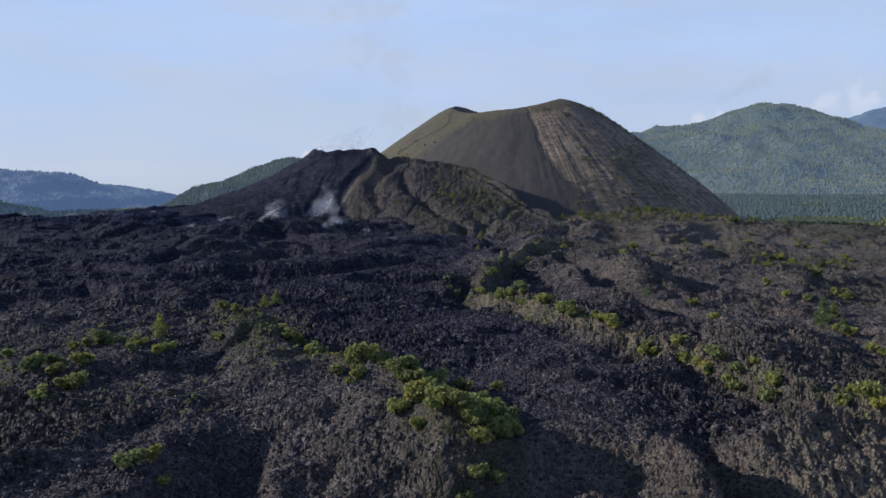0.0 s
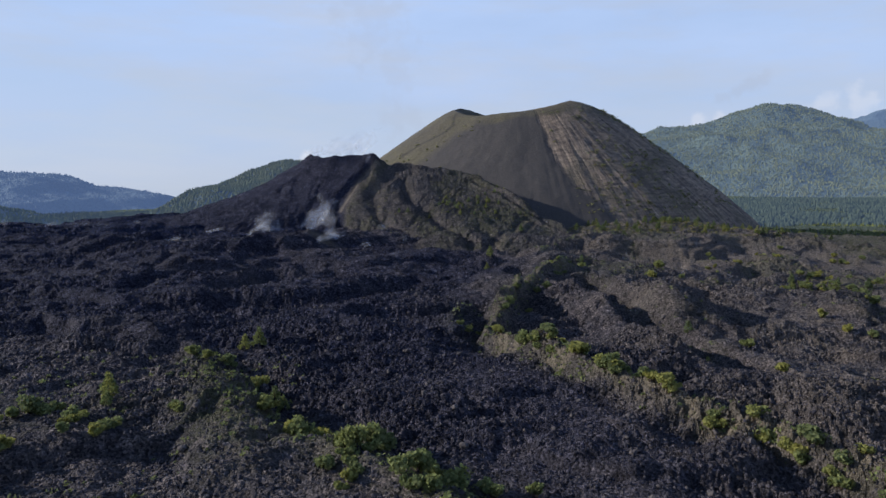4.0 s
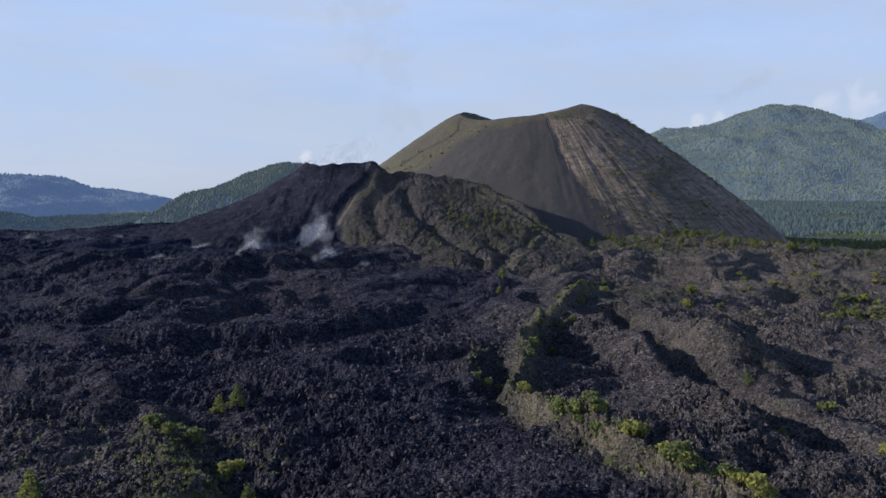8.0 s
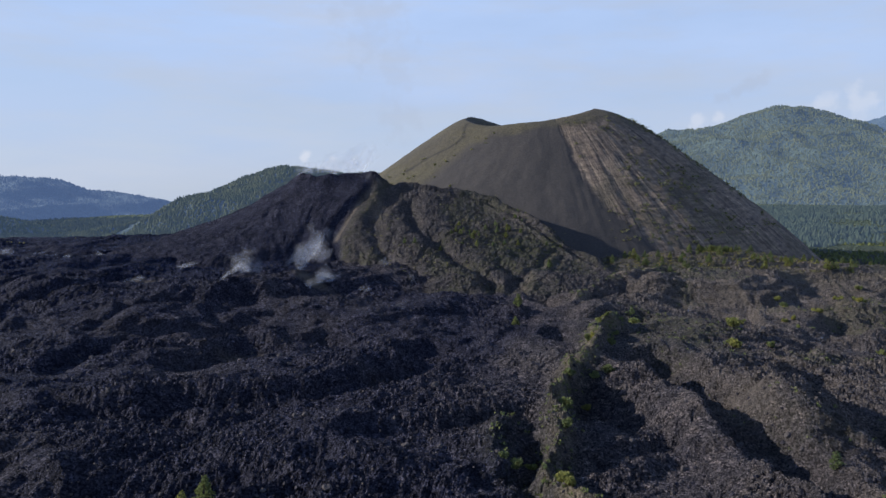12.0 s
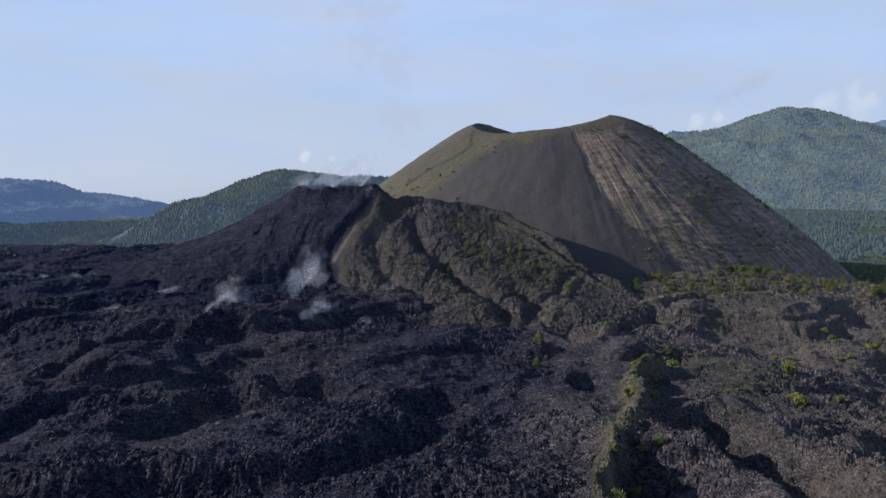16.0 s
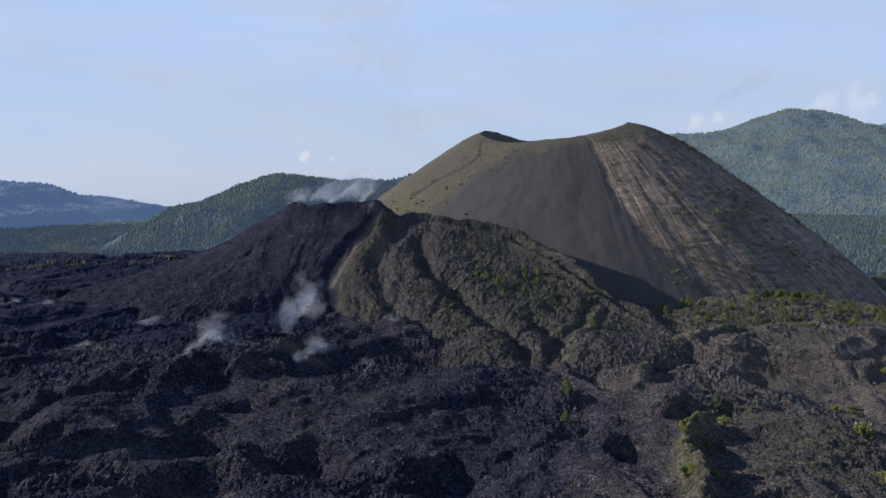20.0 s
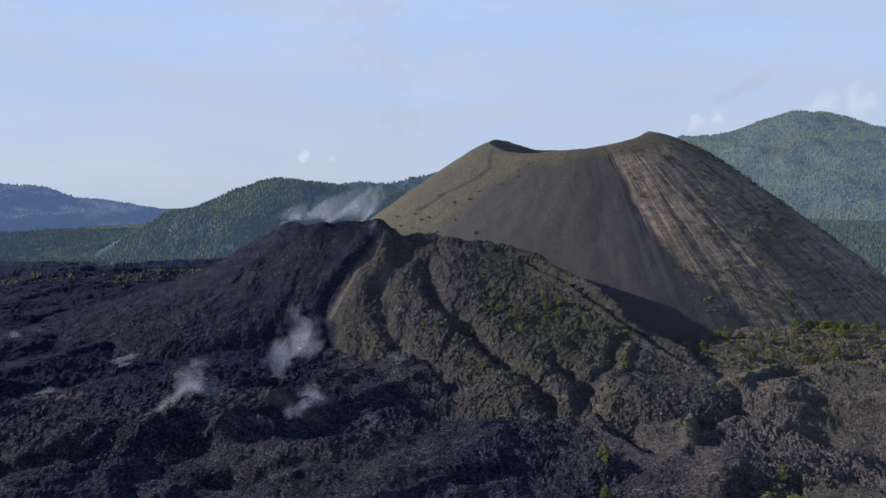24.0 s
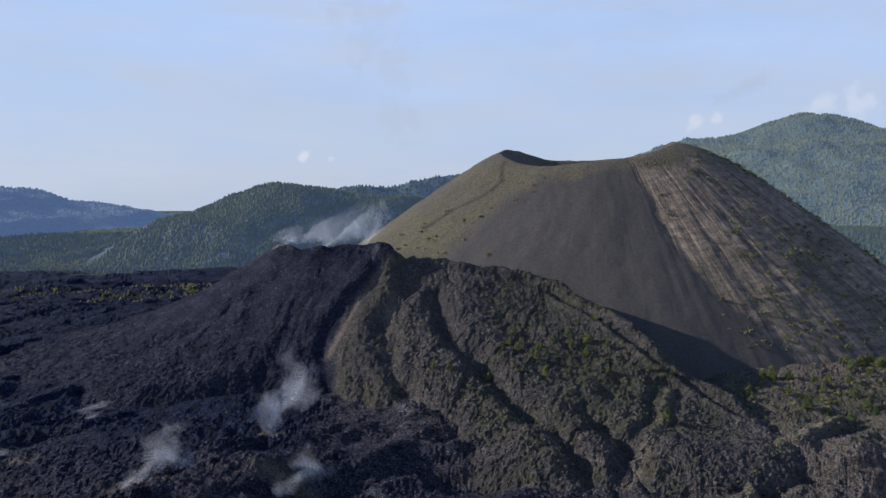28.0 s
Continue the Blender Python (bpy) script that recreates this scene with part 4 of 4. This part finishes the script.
def grow_scrub():
    rng = np.random.default_rng(610)
    xs, ys = [], []
    for line, count, spread in ((LEVEE_A, 700, 3.2), (LEVEE_B, 460, 5.0), (LEVEE_A2, 25, 3.0), (HOOK, 70, 3.0)):
        for t in rng.uniform(0, 0.95, count):
            x, y = along(line, t)
            xs.append(x + rng.normal() * spread)
            ys.append(y + rng.normal() * spread)
    x, y = rng.uniform(90, 340, 2600), rng.uniform(300, 780, 2600)
    keep = fbm(x, y, 60, 3, 0.5, 71) > 0.15
    x2, y2 = rng.uniform(-160, -50, 500), rng.uniform(200, 350, 500)
    keep2 = fbm(x2, y2, 40, 3, 0.5, 75) > 0.1
    xs, ys = np.concatenate([xs, x[keep][:700], x2[keep2][:220]]), np.concatenate([ys, y[keep][:700], y2[keep2][:220]])
    scrub("low_scrub", "patchy yellow-green low growth on the levees", xs, ys, rng.uniform(0.5, 1.3, len(xs)), SHRUB, 611)
    # cone: thin growth on the scree and the grassy flank
    a = np.concatenate([rng.uniform(-1.42, -0.25, 1000), rng.uniform(-2.75, -2.1, 120)])
    r = 105 + 190 * rng.uniform(0, 1, len(a)) ** 0.8
    keep = fbm(a * 150, r, 40, 3, 0.5, 76) > -0.15
    a, r = a[keep], r[keep]
    scrub("cone_scrub", "small dry bushes dotted over the cinder slope", CX + r * np.cos(a), CY + SQ * r * np.sin(a), rng.uniform(0.8, 2.5, len(a)), SCRUB, 612, 14)
    x, y = rng.uniform(-85, 110, 700), rng.uniform(745, 880, 700)
    keep = fbm(x, y, 35, 3, 0.5, 78) > 0.1
    x, y = x[keep], y[keep]
    scrub("dome_scrub", "sparse olive growth on the old side of the dome", x, y, rng.uniform(0.5, 1.2, len(x)), SCRUB, 613)
    x, y = rng.uniform(120, 340, 420), rng.uniform(770, 850, 420)
    scrub("foot_scrub", "yellow-green growth along the foot of the cone", x, y, rng.uniform(0.6, 1.8, len(x)), SCRUB, 614)


SHRUBS = [make_shrub(500 + k, w, h) for k, (w, h) in enumerate(((1.6, 2.2), (2.2, 2.8), (2.8, 3.0), (1.9, 3.4), (3.2, 3.4)))]
PINES = [make_pine(520 + k, h) for k, h in enumerate((6.5, 8.0, 7.0))]
FIRST = {}


def plant(kinds, x, y, scale, rng):
    """Sets a plant on the ground; the first of each kind is moved there, the others are copies."""
    z = float(top_of(x, y)[0])
    ob = rng.choice(kinds)
    m = pose(x, y, z - 0.15, rng.uniform(-5, 5), rng.uniform(-5, 5), rng.uniform(0, 360))
    s = scale * rng.uniform(0.75, 1.3)
    if ob.name not in FIRST:
        FIRST[ob.name] = True
        ob.matrix_basis = m @ Matrix.Diagonal((s, s, s * rng.uniform(0.85, 1.15), 1))
    else:
        c = copy_thing(ob, m)
        c.scale = (s, s, s * rng.uniform(0.85, 1.15))


def along(line, t):
    lengths = [math.dist(a, b) for a, b in zip(line, line[1:])]
    d = t * sum(lengths)
    for (ax, ay), (bx, by), n in zip(line, line[1:], lengths):
        if d <= n:
            return ax + (bx - ax) * d / n, ay + (by - ay) * d / n
        d -= n
    return line[-1]


def plant_all():
    rng = random.Random(77)
    # shrubs of the left-hand levee and field
    for x, y, n, spread in ((-135, 237, 3, 2), (-128, 232, 2, 2), (-131, 248, 2, 2), (-120, 242, 4, 3), (-117, 223, 3, 2), (-115, 206, 3, 3), (-133, 268, 2, 2), (-126, 272, 3, 2), (-108, 257, 3, 2), (-97, 248, 4, 3),
                            (-83, 264, 2, 1), (-100, 346, 3, 3), (-90, 339, 3, 3), (-75, 320, 3, 4), (-54, 268, 3, 3), (-45, 254, 3, 2), (-42, 259, 2, 2), (-32, 237, 4, 3), (-25, 234, 5, 3), (-23, 248, 3, 3), (-27, 219, 3, 2),
                            (-8, 226, 4, 3), (-11, 215, 3, 3), (4, 216, 4, 3), (12, 212, 5, 4), (8, 194, 9, 4), (12, 186, 9, 4), (3, 184, 6, 3), (9, 174, 3, 3), (12, 202, 6, 3), (0, 190, 8, 5), (8, 182, 8, 5), (14, 190, 5, 4), (-5, 196, 6, 4), (-150, 215, 3, 5), (-160, 240, 3, 6), (-66, 158, 3, 3)):
        for _ in range(n):
            plant(SHRUBS, x + rng.gauss(0, spread), y + rng.gauss(0, spread), 1.3, rng)
    # shrubs of the right-hand levee
    for x, y, n, spread in ((38, 358, 3, 3), (43, 314, 4, 2), (50, 299, 6, 2), (55, 296, 6, 2), (62, 288, 7, 2), (67, 283, 6, 2), (77, 270, 3, 3), (85, 258, 4, 3), (93, 244, 5, 3), (97, 231, 4, 3), (20, 376, 2, 1), (28, 345, 2, 1), (32, 332, 2, 1), (101, 221, 3, 2), (121, 202, 4, 3), (28, 412, 1, 2), (5, 397, 2, 3), (14, 405, 1, 2),
                            (30, 440, 1, 2), (44, 470, 2, 4), (50, 488, 2, 4), (42, 362, 2, 3), (37, 326, 3, 3), (60, 540, 4, 5), (80, 590, 4, 6)):
        for _ in range(n):
            plant(SHRUBS, x + rng.gauss(0, spread), y + rng.gauss(0, spread), 1.25, rng)
    # the open field beside it
    for x, y, n, spread in ((154, 314, 3, 2), (176, 333, 2, 2), (172, 314, 4, 3), (193, 431, 2, 3), (202, 407, 2, 3), (247, 583, 4, 6), (265, 590, 6, 7), (278, 605, 8, 8), (287, 560, 5, 8), (121, 320, 1, 1), (100, 332, 1, 1), (131, 230, 2, 2), (172, 286, 3, 3),
                            (199, 495, 3, 3), (128, 366, 2, 2), (157, 551, 3, 2), (135, 537, 3, 3), (156, 593, 3, 3), (100, 612, 2, 1), (300, 640, 6, 9), (325, 600, 6, 9), (240, 690, 5, 9), (290, 720, 6, 12), (350, 700, 6, 12), (215, 640, 4, 7), (185, 660, 3, 6), (225, 420, 4, 4), (240, 470, 4, 5)):
        for _ in range(n):
            plant(SHRUBS, x + rng.gauss(0, spread), y + rng.gauss(0, spread), 1.3, rng)
    for x, y in ((-91, 369), (-86, 375), (-109, 277), (-114, 290), (-111, 284), (-61, 297), (-57, 290), (73, 158), (104, 351), (176, 318), (105, 632), (33, 645), (153, 779), (172, 772), (70, 755), (233, 825), (178, 338), (170, 325), (190, 352), (250, 585), (268, 600), (285, 590), (296, 570), (262, 612), (276, 575), (30, 627), (112, 400), (189, 798), (210, 789)):
        plant(PINES, x, y, 1.1, rng)
    for k in range(64):
        plant(PINES, rng.uniform(120, 380), rng.uniform(775, 845), 0.85, rng)
    for k in range(48):
        plant(PINES, rng.gauss(243, 11), rng.gauss(856, 6), 0.75, rng)
    for k in range(36):
        plant(PINES, rng.gauss(25, 28), rng.gauss(815, 20), 0.6, rng)

plant_all()
grow_scrub()

# ---- loose rock ----


def boulder_mesh(seed, detail):
    bm = bmesh.new()
    bmesh.ops.create_icosphere(bm, subdivisions=detail, radius=1.0)
    rng = random.Random(seed)
    off = Vector((rng.uniform(0, 50), rng.uniform(0, 50), seed))
    for v in bm.verts:
        n = noise.noise(v.co * 1.1 + off) * 0.5 + noise.noise(v.co * 2.6 + off) * 0.3
        v.co *= 1 + n
        v.co.z *= 0.8
    me = bpy.data.meshes.new("lava_boulder")
    bm.to_mesh(me)
    bm.free()
    me.materials.append(ROCK)
    return me


def scatter_boulders():
    rng = random.Random(91)
    meshes = [boulder_mesh(600 + k, 2) for k in range(6)]
    for k in range(220):
        y = rng.uniform(165, 560)
        x = rng.uniform(-0.5, 0.5) * y
        ob = new("lava_boulder", rng.choice(meshes))
        s = rng.uniform(0.7, 1.4)
        ob.matrix_basis = pose(x, y, float(top_of(x, y)[0]) + 0.15 * s, rng.uniform(-30, 30), rng.uniform(-30, 30), rng.uniform(0, 360)) @ Matrix.Diagonal((s, s * rng.uniform(0.7, 1.2), s, 1))
        tagged(ob, "jagged dark lava boulder lying on the flow", "boulder", "lava boulders")


def scatter_rubble():
    """Blocks too many to count, one mesh."""
    rng = np.random.default_rng(92)
    bm = bmesh.new()
    bmesh.ops.create_icosphere(bm, subdivisions=1, radius=1.0)
    shape = np.array([v.co[:] for v in bm.verts])
    tri = np.array([[v.index for v in f.verts] for f in bm.faces])
    bm.free()
    n = 32000
    y = 150 * (780 / 150) ** rng.uniform(0, 1, n)
    x = rng.uniform(-0.6, 0.6, n) * y
    z = top_of(x, y)
    size = rng.uniform(0.35, 1.0, n) ** 2 * (0.55 + y / 1700)
    d = rng.uniform(0.6, 1.35, (n, len(shape), 1)) * shape[None] * rng.uniform(0.6, 1.3, (n, 1, 3))
    verts = d * size[:, None, None] + np.stack([x, y, z + 0.1 * size], -1)[:, None]
    faces = tri[None] + (np.arange(n) * len(shape))[:, None, None]
    me = mesh_of("lava_rubble", verts.reshape(-1, 3), faces.reshape(-1, 3), ROCK, shade=False)
    tagged(new("lava_rubble", me), "countless sharp black and brown lava blocks", "rubble", kind="stuff")


def rock_material():
    m, nt, b = node_material("lava block", 0.85)
    b.inputs["Specular IOR Level"].default_value = 0.08
    isl = nt.nodes.new("ShaderNodeNewGeometry")
    fine = noise_node(nt, 1.2, 5, 0.7)
    col = ramp(nt, isl.outputs["Random Per Island"], ((0.0, (0.022, 0.022, 0.030)), (0.6, (0.042, 0.040, 0.047)), (0.92, (0.066, 0.060, 0.060)), (1.0, (0.095, 0.084, 0.078))))
    col = mixed(nt, 1.0, col, ramp(nt, fine.outputs[0], ((0.3, (0.6, 0.6, 0.6)), (0.7, (1.5, 1.45, 1.4)))), "MULTIPLY")
    link(nt, col, b.inputs["Base Color"])
    bumped(nt, b, fine.outputs[0], 0.8, 0.3)
    return m


ROCK = rock_material()
scatter_boulders()
scatter_rubble()

# ---- steam ----


def steam_plume(x, y, wide, tall, lean, thick, seed, label="thin white steam rising from a fumarole"):
    """Three bent veils that thin out towards their edges."""
    rng = random.Random(seed)
    z = float(top_of(x, y)[0]) - 1
    rows, cols = 18, 13
    V, U = np.meshgrid(np.linspace(0, 1, rows), np.linspace(-1, 1, cols), indexing="ij")
    root = new("steam_plume")
    root.location = (x, y, z)
    for k in range(3):
        a = radians(k * 30 - 30 + rng.uniform(-8, 8))
        w = wide * (0.35 + 0.9 * V ** 0.7) * 0.6 * rng.uniform(0.8, 1.1)
        sway = wide * 0.22 * np.sin(V * (3 + k) + seed + 2 * k)
        px = U * w * math.cos(a) + 0.7 * lean * V ** 1.6 + sway
        py = U * w * math.sin(a) + (k - 1) * wide * 0.32 + 0.3 * sway
        pz = V * tall * (0.8 + 0.12 * k) + 0.08 * tall * np.sin(U * 3 + k)
        me = mesh_of("veil", np.stack([px, py, pz], -1).reshape(-1, 3), grid_faces(rows, cols), STEAM)
        carry(me, "fade", (thick * (1 - U * U) * np.clip(V * 5, 0, 1) * (1 - V ** 1.5)).ravel())
        part("veil", me, STEAM, root)
    return tagged(root, label, "steam", "fumarole steam")


PLUMES = [(-126, 744, 36, 46, 30, 1.05), (-104, 684, 26, 22, 14, 0.9), (-160, 678, 28, 30, 22, 0.9), (-71, 680, 13, 13, 3, 0.75),
          (-233, 775, 20, 9, 12, 0.85), (-252, 715, 16, 8, 8, 0.9), (-285, 708, 34, 6, 12, 0.7), (-381, 870, 16, 10, 8, 0.9), (-400, 860, 40, 8, 12, 0.7), (-40, 722, 8, 24, 3, 0.65), (-64, 762, 15, 14, 4, 0.7),
          (-45, 630, 14, 9, 5, 0.6), (134, 612, 8, 16, 3, 0.65), (208, 596, 10, 14, 2, 0.6), (178, 610, 16, 12, 3, 0.62), (-150, 902, 36, 20, 16, 0.95), (-126, 908, 44, 38, 26, 0.95), (-104, 908, 42, 48, 28, 1.0), (-92, 884, 14, 22, 8, 0.65),
          (-330, 820, 20, 9, 8, 0.75), (-200, 630, 24, 8, 12, 0.55), (-480, 940, 26, 14, 10, 0.75), (-560, 980, 18, 18, 6, 0.75), (-110, 590, 16, 7, 10, 0.5)]
for k, row in enumerate(PLUMES):
    steam_plume(*row, 700 + k)
